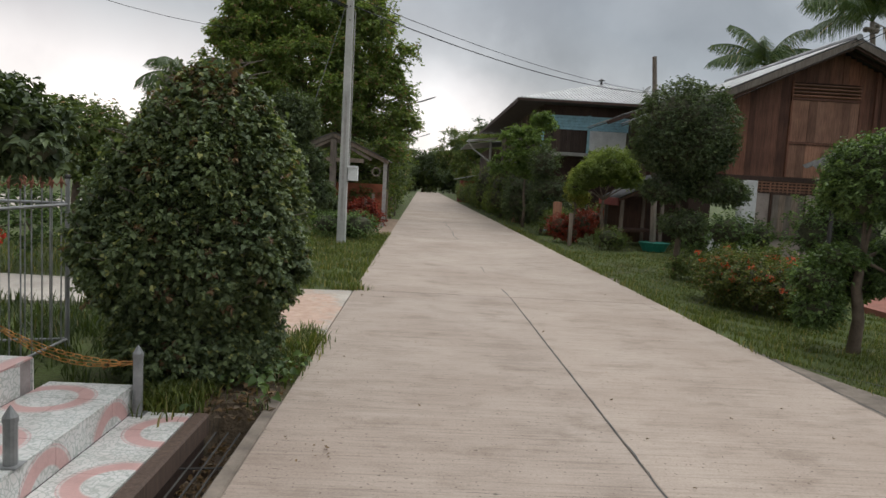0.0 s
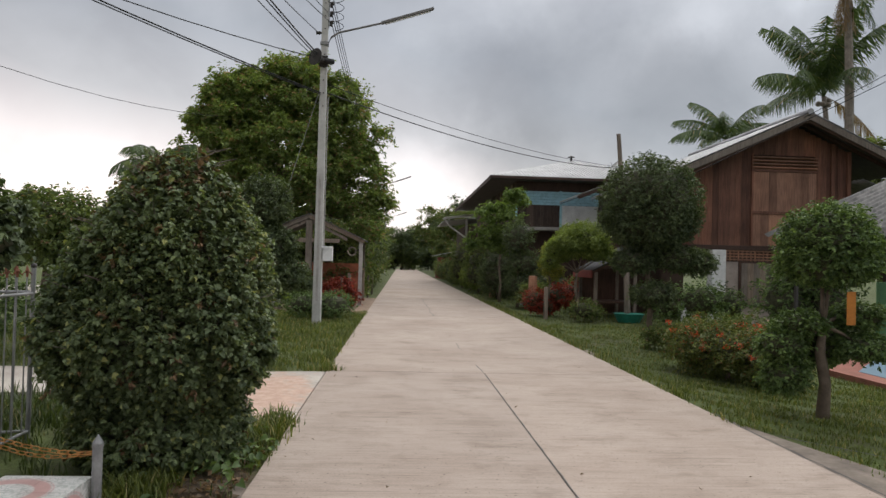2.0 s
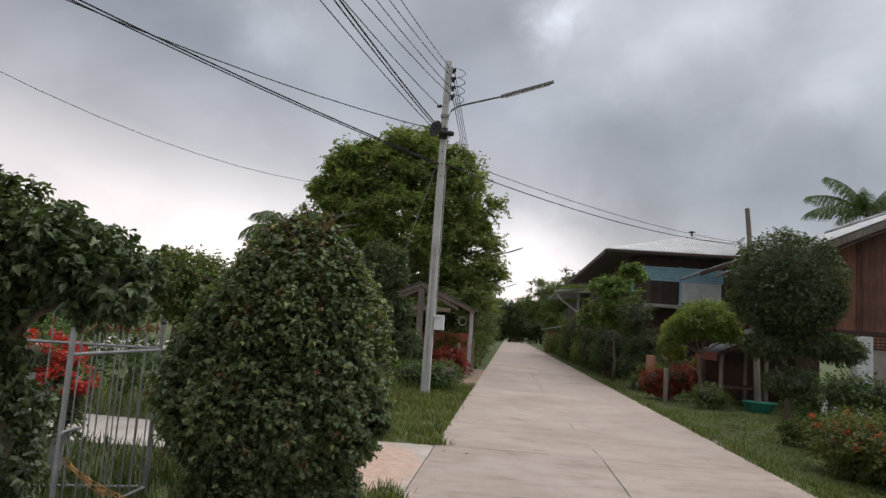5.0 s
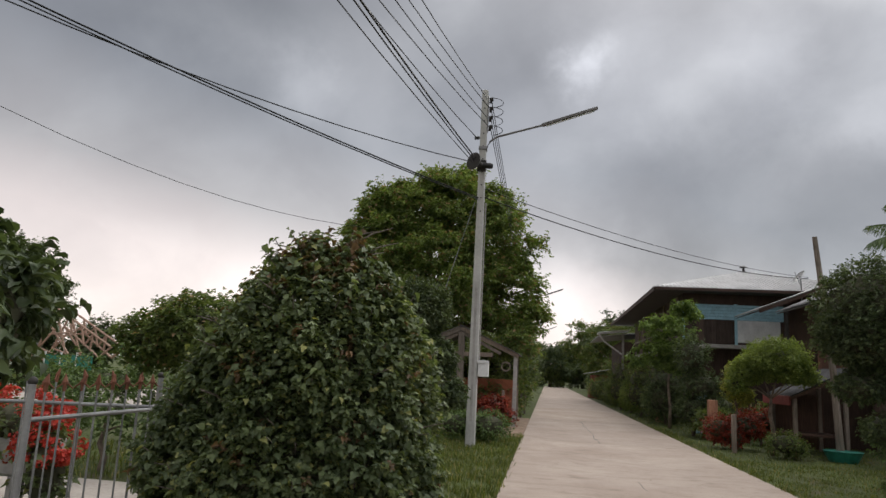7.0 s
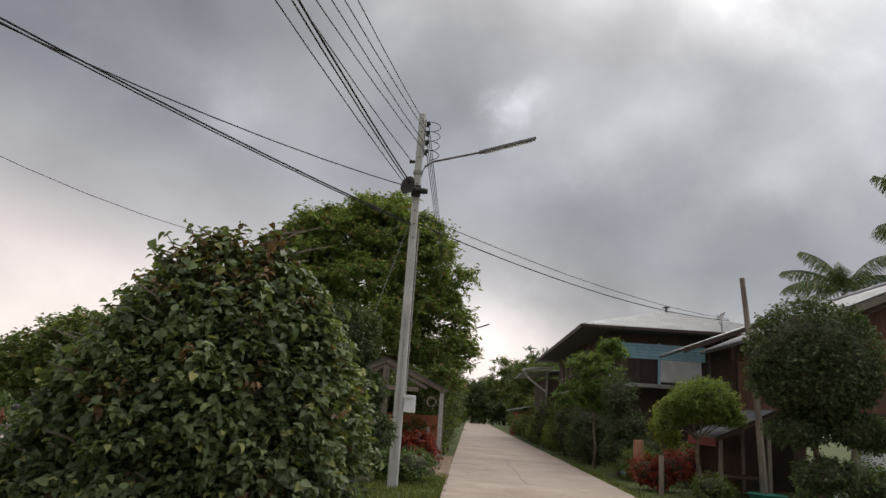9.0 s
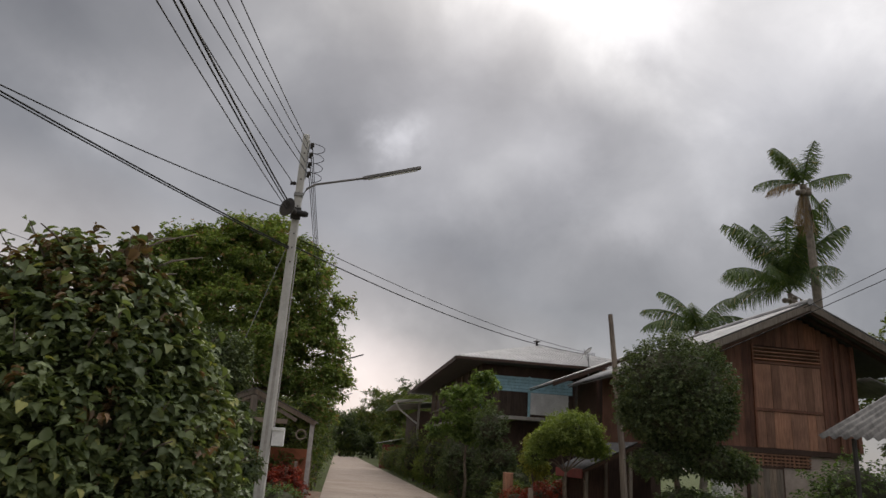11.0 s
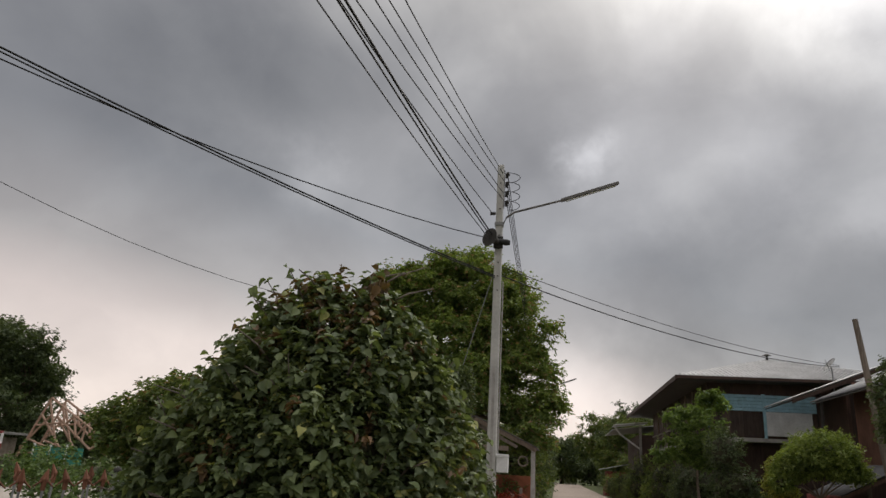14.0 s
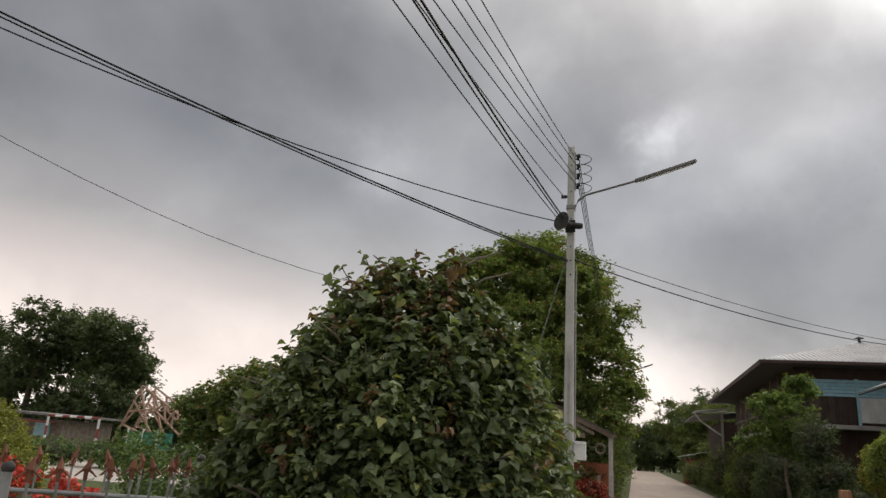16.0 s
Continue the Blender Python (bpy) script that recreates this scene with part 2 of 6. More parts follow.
def worn_drive():
    """Old pale concrete with a patch of red earth trodden into it."""
    m = Nodes("worn_driveway")
    c = m.ramp(m.noise(1.5, 5), [(0.3, (0.34, 0.30, 0.265)), (0.7, (0.50, 0.45, 0.40))])
    c = m.mix(c, m.ramp(m.noise(17, 4, 0.65), [(0.3, (0.7, 0.68, 0.66)), (0.6, (1, 1, 1))]), 0.7, "MULTIPLY")
    sp = m.n.new("ShaderNodeSeparateXYZ")
    m.l.new(m.pos(), sp.inputs[0])
    dx = m.math("DIVIDE", m.math("ADD", sp.outputs[0], 2.6), 0.62)
    dy = m.math("DIVIDE", m.math("SUBTRACT", sp.outputs[1], 6.5), 1.6)
    d = m.math("ADD", m.math("MULTIPLY", dx, dx), m.math("MULTIPLY", dy, dy))
    d = m.math("ADD", d, m.math("MULTIPLY", m.math("SUBTRACT", m.noise(3.6, 6, 0.75), 0.5), 3.4))
    earth = m.ramp(m.noise(9, 5, 0.7), [(0.3, (0.38, 0.235, 0.17)), (0.7, (0.56, 0.40, 0.32))])
    c = m.mix(c, earth, m.ramp(d, [(0.4, (0.9, 0.9, 0.9)), (1.4, (0, 0, 0))]))
    return m.done(c, 0.92, m.noise(24, 4), 0.4, 0.008)


def soil_and_turf():
    m = Nodes("turf")
    a = m.ramp(m.noise(1.1, 6, 0.7), [(0.32, (0.10, 0.078, 0.05)), (0.42, (0.066, 0.078, 0.024)), (0.6, (0.078, 0.105, 0.027)), (0.78, (0.115, 0.138, 0.04))])
    b = m.ramp(m.noise(26, 4, 0.7), [(0.3, (0.55, 0.55, 0.5)), (0.7, (1.2, 1.2, 1.1))])
    # bare trodden soil round the drain's end
    sp = m.n.new("ShaderNodeSeparateXYZ")
    m.l.new(m.pos(), sp.inputs[0])
    dx = m.math("DIVIDE", m.math("ADD", sp.outputs[0], 2.45), 0.45)
    dy = m.math("DIVIDE", m.math("SUBTRACT", sp.outputs[1], 3.8), 0.75)
    d = m.math("ADD", m.math("MULTIPLY", dx, dx), m.math("MULTIPLY", dy, dy))
    d = m.math("ADD", d, m.math("MULTIPLY", m.math("SUBTRACT", m.noise(4, 5, 0.7), 0.5), 2.0))
    soil = m.ramp(m.noise(12, 5, 0.7), [(0.3, (0.075, 0.055, 0.04)), (0.7, (0.19, 0.14, 0.10))])
    a = m.mix(a, soil, m.ramp(d, [(0.5, (1, 1, 1)), (1.2, (0, 0, 0))]))
    return m.done(m.mix(a, b, 0.9, "MULTIPLY"), 0.95, m.noise(30, 4), 0.8, 0.03)


def flower_tiles(name="ring_tiles", axes=(0, 1), shifts=(0.37, 0.1)):
    """White glazed tiles with a printed pink ring that spans four tiles."""
    m = Nodes(name)
    p = m.pos((1 / 0.66, 1 / 0.66, 1 / 0.66))
    sp = m.n.new("ShaderNodeSeparateXYZ")
    m.l.new(p, sp.inputs[0])
    cells = []
    for k, shift in zip(axes, shifts):
        f = m.math("FRACT", m.math("ADD", sp.outputs[k], shift + 20))
        cells.append(m.math("SUBTRACT", f, 0.5))
    r = m.math("SQRT", m.math("ADD", m.math("MULTIPLY", cells[0], cells[0]), m.math("MULTIPLY", cells[1], cells[1])))
    ring = m.ramp(r, [(0.22, (1, 1, 1)), (0.235, (0.88, 0.55, 0.53)), (0.34, (0.88, 0.56, 0.54)), (0.355, (0.97, 0.93, 0.93)), (0.37, (0.9, 0.62, 0.62)), (0.375, (1, 1, 1))])
    veins = m.node("ShaderNodeTexVoronoi", Scale=26.0)
    veins.feature = "DISTANCE_TO_EDGE"
    bent = m.n.new("ShaderNodeVectorMath")
    m.l.new(m.pos(), bent.inputs[0])
    curl = m.node("ShaderNodeTexNoise", Scale=9.0, Detail=2.0)
    m.l.new(m.pos(), curl.inputs["Vector"])
    small = m.n.new("ShaderNodeVectorMath")
    small.operation = "SCALE"
    small.inputs["Scale"].default_value = 0.16
    m.l.new(curl.outputs["Color"], small.inputs[0])
    m.l.new(small.outputs[0], bent.inputs[1])
    m.l.new(bent.outputs[0], veins.inputs["Vector"])
    print_ = m.ramp(veins.outputs["Distance"], [(0.02, (0.5, 0.55, 0.5)), (0.07, (0.72, 0.74, 0.72)), (0.12, (1, 1, 1)), (0.3, (1, 0.97, 0.96))])
    open_field = m.ramp(r, [(0.215, (0.7, 0.7, 0.7)), (0.235, (0.12, 0.12, 0.12)), (0.34, (0.12, 0.12, 0.12)), (0.36, (0.7, 0.7, 0.7))])
    base = m.mix((0.68, 0.67, 0.655), print_, open_field, "MULTIPLY")
    grime = m.ramp(m.noise(5, 5), [(0.3, (0.7, 0.68, 0.65)), (0.6, (1, 1, 1))])
    return m.done(m.mix(m.mix(base, ring, 1.0, "MULTIPLY"), grime, 0.7, "MULTIPLY"), 0.3)


M_ROAD = concrete_road()
M_TURF = soil_and_turf()
M_TILE = flower_tiles()
M_TILE_RISER = flower_tiles("ring_riser_tiles", (1, 2), (0.1, 0.62))
M_DRIVE = worn_drive()
M_SOIL = plain("damp_soil", (0.12, 0.085, 0.06), 0.95, spots=0.5, scale=9, bump=0.8)
M_EARTH = plain("trodden_earth", (0.27, 0.19, 0.135), 0.95, spots=0.45, scale=4, bump=0.6)
M_CEMENT = plain("cement", (0.40, 0.38, 0.36), 0.85)
M_PLASTER = plain("pinkish_plaster", (0.40, 0.335, 0.30), 0.9, spots=0.3, scale=3)
M_POLE = plain("pole_concrete", (0.50, 0.49, 0.47), 0.85, spots=0.15, scale=2)
M_JOINT = plain("joint_filler", (0.16, 0.14, 0.12), 0.95)
M_GROUT = plain("grout", (0.35, 0.3, 0.29), 0.9)
M_WHITE = plain("white_paint", (0.72, 0.72, 0.72), 0.6, spots=0.2, scale=2)
M_BLUE = plain("blue_paint", (0.36, 0.60, 0.70), 0.6, spots=0.2)
M_GREENWALL = plain("green_paint", (0.14, 0.29, 0.14), 0.6, spots=0.15, scale=2)
M_SIGN = plain("blue_sign", (0.03, 0.10, 0.30), 0.4, spots=0.1)
M_SIGNPALE = plain("sign_pale", (0.25, 0.42, 0.62), 0.4)
M_FLOORBLUE = plain("blue_floor", (0.13, 0.215, 0.28), 0.5, spots=0.15)
M_REDEDGE = plain("red_kerb_paint", (0.27, 0.105, 0.075), 0.8)
M_ZINC = plain("zinc_sheet", (0.46, 0.46, 0.47), 0.55, 0.15, spots=0.25, scale=1.5, bump=0.1)
# zinc darkened in colour for the shade below roofs and eaves
M_ZINC_SHADE = plain("sheet_underside_shade", (0.10, 0.09, 0.085), 0.7)
M_OLDZINC = plain("weathered_zinc", (0.29, 0.29, 0.30), 0.6, 0.1, spots=0.4, scale=2)
M_DIRTY = plain("dirty_concrete", (0.21, 0.172, 0.142), 0.95, spots=0.45, scale=5)
M_SHEETDARK = plain("dark_grey_sheet", (0.085, 0.083, 0.088), 0.9, spots=0.4, scale=4)
M_TILEROOF = plain("mossy_cement_sheet", (0.21, 0.202, 0.195), 0.95, spots=0.5, scale=4)
M_STEEL = plain("galvanised_steel", (0.29, 0.29, 0.29), 0.5, 0.3, spots=0.35)
# lamp steel with the shade of its underside, against bright sky, in the colour
M_LAMPSTEEL_SHADED = plain("shaded_lamp_steel", (0.17, 0.16, 0.155), 0.6, 0.2, spots=0.3)
M_RUST = plain("rust_paint", (0.21, 0.085, 0.05), 0.8, spots=0.4)
M_DARKIRON = plain("dark_iron", (0.05, 0.045, 0.042), 0.7)
M_BLACK = plain("black_rubber", (0.02, 0.02, 0.022), 0.6)
M_CHAIN = plain("orange_plastic", (0.46, 0.22, 0.06), 0.5, spots=0.4, scale=20)
M_REDROOF = plain("red_fascia", (0.23, 0.052, 0.047), 0.7)
M_TUB = plain("green_plastic", (0.03, 0.22, 0.17), 0.5)
M_ORANGE = plain("orange_board", (0.45, 0.17, 0.03), 0.6)
M_BRICK = plain("orange_wall", (0.33, 0.12, 0.065), 0.9, spots=0.35, scale=3)
M_LIGHTGREY = plain("lamp_housing", (0.62, 0.61, 0.6), 0.5)
M_PLANK = wood("red_brown_planks", (0.195, 0.095, 0.066))
M_SHUTTER = wood("pale_brown_planks", (0.33, 0.185, 0.13))
M_OLDPLANK = wood("old_grey_brown_planks", (0.10, 0.072, 0.06))
# dark timber; also the colour that stands for shade inside rooms
M_DARKWOOD_SHADE = wood("dark_planks_and_room_shade", (0.075, 0.045, 0.035))
M_GREYWOOD = wood("grey_timber", (0.22, 0.19, 0.165))
M_BARK = plain("bark", (0.17, 0.13, 0.10), 0.95, spots=0.45, scale=9, bump=0.8)
M_PALMBARK = plain("palm_bark", (0.24, 0.21, 0.18), 0.95, spots=0.4, scale=5, bump=0.6)
# fill for crown insides, with the shade between leaves in its colour
M_CORE = plain("crown_fill_shade", (0.085, 0.085, 0.052), 1.0, spots=0.5, scale=14)
L_BUSH = leaf("bush_leaf", (0.078, 0.106, 0.056), (0.186, 0.232, 0.115), (0.29, 0.30, 0.12), 0.95, 0.32, rough=0.5)
L_BROWN = leaf("browned_leaf", (0.10, 0.065, 0.038), (0.22, 0.135, 0.075))
L_TOPIARY = leaf("topiary_leaf", (0.054, 0.09, 0.035), (0.178, 0.258, 0.09))
L_DARK = leaf("dark_leaf", (0.05, 0.07, 0.038), (0.135, 0.175, 0.085))
L_TREE = leaf("tree_leaf", (0.07, 0.10, 0.038), (0.205, 0.255, 0.09), (0.30, 0.20, 0.13), 0.97, 0.36)
L_BIG = leaf("broad_tree_leaf", (0.098, 0.142, 0.049), (0.265, 0.335, 0.112), (0.30, 0.20, 0.13), 0.93, 0.4)
L_LIGHT = leaf("light_leaf", (0.11, 0.152, 0.045), (0.28, 0.335, 0.105), through=0.4)
L_YELLOW = leaf("yellow_leaf", (0.12, 0.15, 0.035), (0.38, 0.37, 0.085))
L_OLIVE = leaf("olive_leaf", (0.058, 0.08, 0.025), (0.195, 0.22, 0.063), (0.26, 0.13, 0.06), 0.95)
L_YOUNG = leaf("young_leaf", (0.08, 0.125, 0.04), (0.23, 0.32, 0.10), through=0.35)
L_RED = leaf("red_leaf", (0.10, 0.018, 0.012), (0.33, 0.05, 0.03))
L_FLOWER = leaf("red_petal", (0.36, 0.035, 0.028), (0.62, 0.085, 0.07))
L_ORANGE = leaf("orange_petal", (0.4, 0.05, 0.02), (0.6, 0.13, 0.055))
L_GRASS = leaf("grass_blade", (0.06, 0.08, 0.02), (0.165, 0.192, 0.05), (0.28, 0.24, 0.11), 0.92, 0.35)
# grass blade darkened in colour for the shade by the bush and gate
L_GRASS_SHADED = leaf("shaded_grass_blade", (0.03, 0.046, 0.015), (0.088, 0.118, 0.036), (0.17, 0.15, 0.07), 0.95, 0.3)
L_PALM = leaf("palm_leaflet", (0.045, 0.08, 0.03), (0.125, 0.175, 0.065), (0.33, 0.27, 0.14), 0.96)
L_DRYPALM = leaf("dry_palm_leaflet", (0.14, 0.09, 0.05), (0.27, 0.19, 0.11))


# ---- builders ----
def thing(name, base, label, category, group="", kind=""):
    e = new(name)
    e.location = base
    return tagged(e, label, category, group, kind)


def base_of(ob):
    while ob.parent:
        ob = ob.parent
    return ob.location


def link_mesh(name, me, material, parent, label=""):
    me.transform(Matrix.Translation(-Vector(base_of(parent))))
    me.materials.append(material)
    ob = new(name, me)
    ob.parent = parent
    return tagged(ob, label)


def part(name, bm, material, parent, label="", smooth=False):
    me = bpy.data.meshes.new(name)
    bm.to_mesh(me)
    bm.free()
    if smooth:
        me.polygons.foreach_set("use_smooth", [True] * len(me.polygons))
    return link_mesh(name, me, material, parent, label)


def arrays(name, verts, faces, material, parent, label="", smooth=False):
    me = bpy.data.meshes.new(name)
    me.from_pydata(np.asarray(verts).tolist(), [], np.asarray(faces).tolist())
    if smooth:
        me.polygons.foreach_set("use_smooth", [True] * len(me.polygons))
    return link_mesh(name, me, material, parent, label)


def box(x0, x1, y0, y1, z0, z1, bevel=0.008, bm=None):
    bm = bm or bmesh.new()
    m = Matrix.LocRotScale(((x0 + x1) / 2, (y0 + y1) / 2, (z0 + z1) / 2), None, (x1 - x0, y1 - y0, z1 - z0))
    vs = bmesh.ops.create_cube(bm, size=1, matrix=m)["verts"]
    if bevel:
        es = list({e for v in vs for e in v.link_edges})
        bmesh.ops.bevel(bm, geom=es, offset=min(bevel, 0.4 * min(x1 - x0, y1 - y0, z1 - z0)), segments=1, affect="EDGES")
    return bm


def beam(a, b, w, h, bm=None, bevel=0.004):
    """A squared timber from a to b."""
    bm = bm or bmesh.new()
    a, b = Vector(a), Vector(b)
    turn = (b - a).to_track_quat("X", "Z")
    m = Matrix.LocRotScale((a + b) / 2, turn, ((b - a).length, w, h))
    vs = bmesh.ops.create_cube(bm, size=1, matrix=m)["verts"]
    if bevel:
        bmesh.ops.bevel(bm, geom=list({e for v in vs for e in v.link_edges}), offset=min(bevel, 0.3 * min(w, h)), segments=1, affect="EDGES")
    return bm


def tube(points, radii, segments=8, bm=None, wobble=0.0):
    """A swept round form with a radius for each point, closed at both ends."""
    bm = bm or bmesh.new()
    points = [Vector(p) for p in points]
    if isinstance(radii, (int, float)):
        radii = [radii] * len(points)
    rings = []
    for k, p in enumerate(points):
        along = (points[min(k + 1, len(points) - 1)] - points[max(k - 1, 0)]).normalized()
        side = along.cross((0, 0, 1) if abs(along.z) < 0.9 else (1, 0, 0)).normalized()
        over = along.cross(side)
        ring = []
        for s in range(segments):
            a = 2 * math.pi * s / segments
            r = radii[k] * (1 + wobble * noise.noise((p.x * 3 + s, p.y * 3, p.z * 3)))
            ring.append(bm.verts.new(p + r * (math.cos(a) * side + math.sin(a) * over)))
        rings.append(ring)
    for a, b in zip(rings, rings[1:]):
        for s in range(segments):
            bm.faces.new((a[s], a[(s + 1) % segments], b[(s + 1) % segments], b[s]))
    bm.faces.new(rings[0][::-1])
    bm.faces.new(rings[-1])
    return bm


def sagging(a, b, sag, n=14):
    a, b = Vector(a), Vector(b)
    return [a.lerp(b, k / n) - Vector((0, 0, sag * 4 * (k / n) * (1 - k / n))) for k in range(n + 1)]


def unit(v):
    return v / np.maximum(np.linalg.norm(v, axis=1, keepdims=True), 1e-9)


def sprigs(C, O, per, reach, rng, droop=0.3, rise=0.35):
    """Leaves set round short twigs that leave C along O: places, facings and the way each blade points."""
    n = len(C)
    D = unit(O * 0.8 + np.array([0, 0, rise]) + rng.normal(0, 0.38, (n, 3)))
    length = reach * rng.uniform(0.5, 1.3, (n, 1))
    Q, D = np.repeat(C, per, 0), np.repeat(D, per, 0)
    f = np.tile(np.linspace(0.0, 1.0, per), n)[:, None]
    around = rng.normal(size=(n * per, 3))
    around = unit(around - (around * D).sum(1, keepdims=True) * D)
    way = unit(around * (1.2 - 0.4 * f) + D * (0.2 + 0.6 * f) - np.array([0, 0, droop]) + rng.normal(0, 0.2, (n * per, 3)))
    return Q + D * np.repeat(length, per, 0) * f + way * reach * 0.22, D * 0.55 + np.array([0, 0, 0.75]), way


def leaves(name, P, N, size, material, parent, rng, label="", droop=0.3, width=0.75, fold=0.25, rich=False, spread=0.55, way=None, uneven=(0.5, 1.4)):
    """Leaf blades at P facing N: each a folded blade with its own turn, all in one mesh."""
    n = len(P)
    N = unit(N + rng.normal(0, spread, (n, 3)))
    down = np.array([0, 0, -1.0]) * droop + rng.normal(0, 0.7 if droop < 0.8 else 0.5, (n, 3)) if way is None else way
    T = unit(down - (down * N).sum(1, keepdims=True) * N)
    S = np.cross(T, N)
    s = (size * rng.uniform(*uneven, (n, 1)))
    w = s * width * 0.5
    B, E = P - T * s * 0.4, P + T * s * 0.6
    lift = N * s * fold
    if rich:
        curl = N * s * 0.22
        side = [(-0.3, 0.8, 0.8), (-0.02, 1.0, 1.0), (0.3, 0.62, 0.5)]
        right = [P + T * s * a + S * w * b + lift * c for a, b, c in side]
        left = [P + T * s * a - S * w * b + lift * c for a, b, c in side[::-1]]
        V = np.stack([B, *right, E - curl, *left, P + T * s * 0.05], 1).reshape(-1, 3)
        k = np.arange(n)[:, None] * 9
        F = np.concatenate([k + [0, 1, 2, 8], k + [8, 2, 3, 4], k + [0, 8, 6, 7], k + [8, 4, 5, 6]])
    else:
        rows = [B, P + S * w + lift, E, P - S * w + lift]
        V = np.stack(rows, 1).reshape(-1, 3)
        k = np.arange(n)[:, None] * 4
        F = np.concatenate([k + [0, 1, 2], k + [0, 2, 3]])
    ob = arrays(name, V, F, material, parent, label, rich)
    return tagged(ob, kind="stuff")


def blob_points(blobs, count, rng, inner=0.72, ragged=0.12):
    """Points in the outer shells of ellipsoids (x, y, z, rx, ry, rz), shared out by their area."""
    b = np.array(blobs, float)
    area = (b[:, 3] * b[:, 4] + b[:, 4] * b[:, 5] + b[:, 3] * b[:, 5])
    which = rng.choice(len(b), count, p=area / area.sum())
    d = unit(rng.normal(size=(count, 3)))
    c, r = b[which, :3], b[which, 3:]
    lump = 1 + ragged * (np.sin(d[:, :1] * 7 + which[:, None]) * np.cos(d[:, 1:2] * 6 + d[:, 2:] * 5) + rng.normal(0, 0.35, (count, 1)))
    k = inner + (1 - inner) * np.sqrt(rng.uniform(0, 1, (count, 1)))
    return c + d * r * k * lump, unit(d / r)


def clumped(blobs, count, rng, size):
    """Small clumps of foliage spread over the outer part of larger crowns."""
    P, _ = blob_points(blobs, count, rng, 0.55, 0.12)
    r = size * rng.uniform(0.6, 1.3, (count, 1))
    return np.concatenate([P, r, r, r * rng.uniform(0.5, 0.8, (count, 1))], 1)


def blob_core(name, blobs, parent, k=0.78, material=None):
    """A closed dark shell inside a crown; its colour stands for shade between leaves."""
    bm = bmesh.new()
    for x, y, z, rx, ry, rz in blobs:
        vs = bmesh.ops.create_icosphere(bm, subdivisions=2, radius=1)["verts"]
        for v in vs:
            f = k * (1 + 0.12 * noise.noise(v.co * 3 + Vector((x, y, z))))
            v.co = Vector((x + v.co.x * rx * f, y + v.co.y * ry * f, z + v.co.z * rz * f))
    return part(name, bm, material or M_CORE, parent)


def branchy(base, tips, r0, bm=None, bend=0.25):
    """Limbs that leave a point for each of the tips."""
    bm = bm or bmesh.new()
    b = Vector(base)
    for t in tips:
        t = Vector(t)
        mid = b.lerp(t, 0.5) + Vector((random.uniform(-1, 1), random.uniform(-1, 1), random.uniform(0, 1))) * bend * (t - b).length * 0.4
        tube([b, b.lerp(mid, 0.6), mid, t], [r0, r0 * 0.75, r0 * 0.55, r0 * 0.2], 6, bm)
    return bm


def grown(name, base, height, trunk_r, blobs, count, size, material, label, category="tree", seed=1, core=True, rich=False, inner=0.58, ragged=0.14, group="", second=None, lean=(0, 0), core_k=0.6, clumps=0, clump_size=0.5, blooms=0, per=6, reach=1.7, width=0.68, droop=0.3):
    """A tree or shrub: tapered trunk, limbs and a crown of separate leaves. Blobs are relative to the base."""
    rng = np.random.default_rng(seed)
    random.seed(seed)
    e = thing(name, base, label, category, group)
    bx, by, bz = base
    world_blobs = [(bx + x, by + y, bz + z, rx, ry, rz) for x, y, z, rx, ry, rz in blobs]
    if trunk_r:
        topp = Vector((bx + lean[0], by + lean[1], bz + height))
        b = Vector(base)
        pts = [b - Vector((0, 0, 0.1)), b.lerp(topp, 0.35) + Vector((0.04, 0.02, 0)), b.lerp(topp, 0.7) - Vector((0.03, 0, 0)), topp]
        bm = tube(pts, [trunk_r * 1.3, trunk_r, trunk_r * 0.85, trunk_r * 0.6], 10, None, 0.25)
        branchy(topp, [(x, y, z) for x, y, z, *_ in world_blobs][:14], trunk_r * 0.5, bm)
        part("trunk", bm, M_BARK, e, smooth=True)
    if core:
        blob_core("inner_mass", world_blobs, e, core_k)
    shape = clumped(world_blobs, clumps, rng, clump_size) if clumps else world_blobs
    C, O = blob_points(shape, count // per, rng, inner if not clumps else 0.3, ragged)
    P, N, way = sprigs(C - O * size * reach * 0.6, O, per, size * reach, rng, droop)
    leaves("crown", P, N, size, material, e, rng, rich=rich, spread=0.3, width=width, way=way)
    if second:
        m2, n2, s2, nm, lab = second
        if blooms:
            heads, up_way = blob_points(world_blobs, blooms * 3, rng, 0.98, ragged)
            heads = heads[up_way[:, 2] > 0.1][:blooms]
            world_blobs = [(*h, 0.055, 0.055, 0.04) for h in heads]
        P, N = blob_points(world_blobs, n2, rng, 0.97 if not blooms else 0.5, ragged)
        keep = P[:, 2] > bz + 0.3 * max(b[2] for b in blobs)
        leaves(nm, P[keep], N[keep], s2, m2, e, rng, lab, fold=0.1)
    return e


UNIT_BOX = {}


def piece(name, parent, material, x0, x1, y0, y1, z0, z1, label="", tilt=(0, 0, 0)):
    """One board, tile or block; alike pieces share a mesh and differ by scale."""
    if material.name not in UNIT_BOX:
        bm = bmesh.new()
        bmesh.ops.create_cube(bm, size=1)
        me = bpy.data.meshes.new(name)
        bm.to_mesh(me)
        bm.free()
        me.materials.append(material)
        UNIT_BOX[material.name] = me
    ob = new(name, UNIT_BOX[material.name])
    ob.parent = parent
    o = base_of(parent)
    ob.location = ((x0 + x1) / 2 - o[0], (y0 + y1) / 2 - o[1], (z0 + z1) / 2 - o[2])
    ob.rotation_euler = [radians(a) for a in tilt]
    ob.scale = (x1 - x0, y1 - y0, z1 - z0)
    return tagged(ob, label)


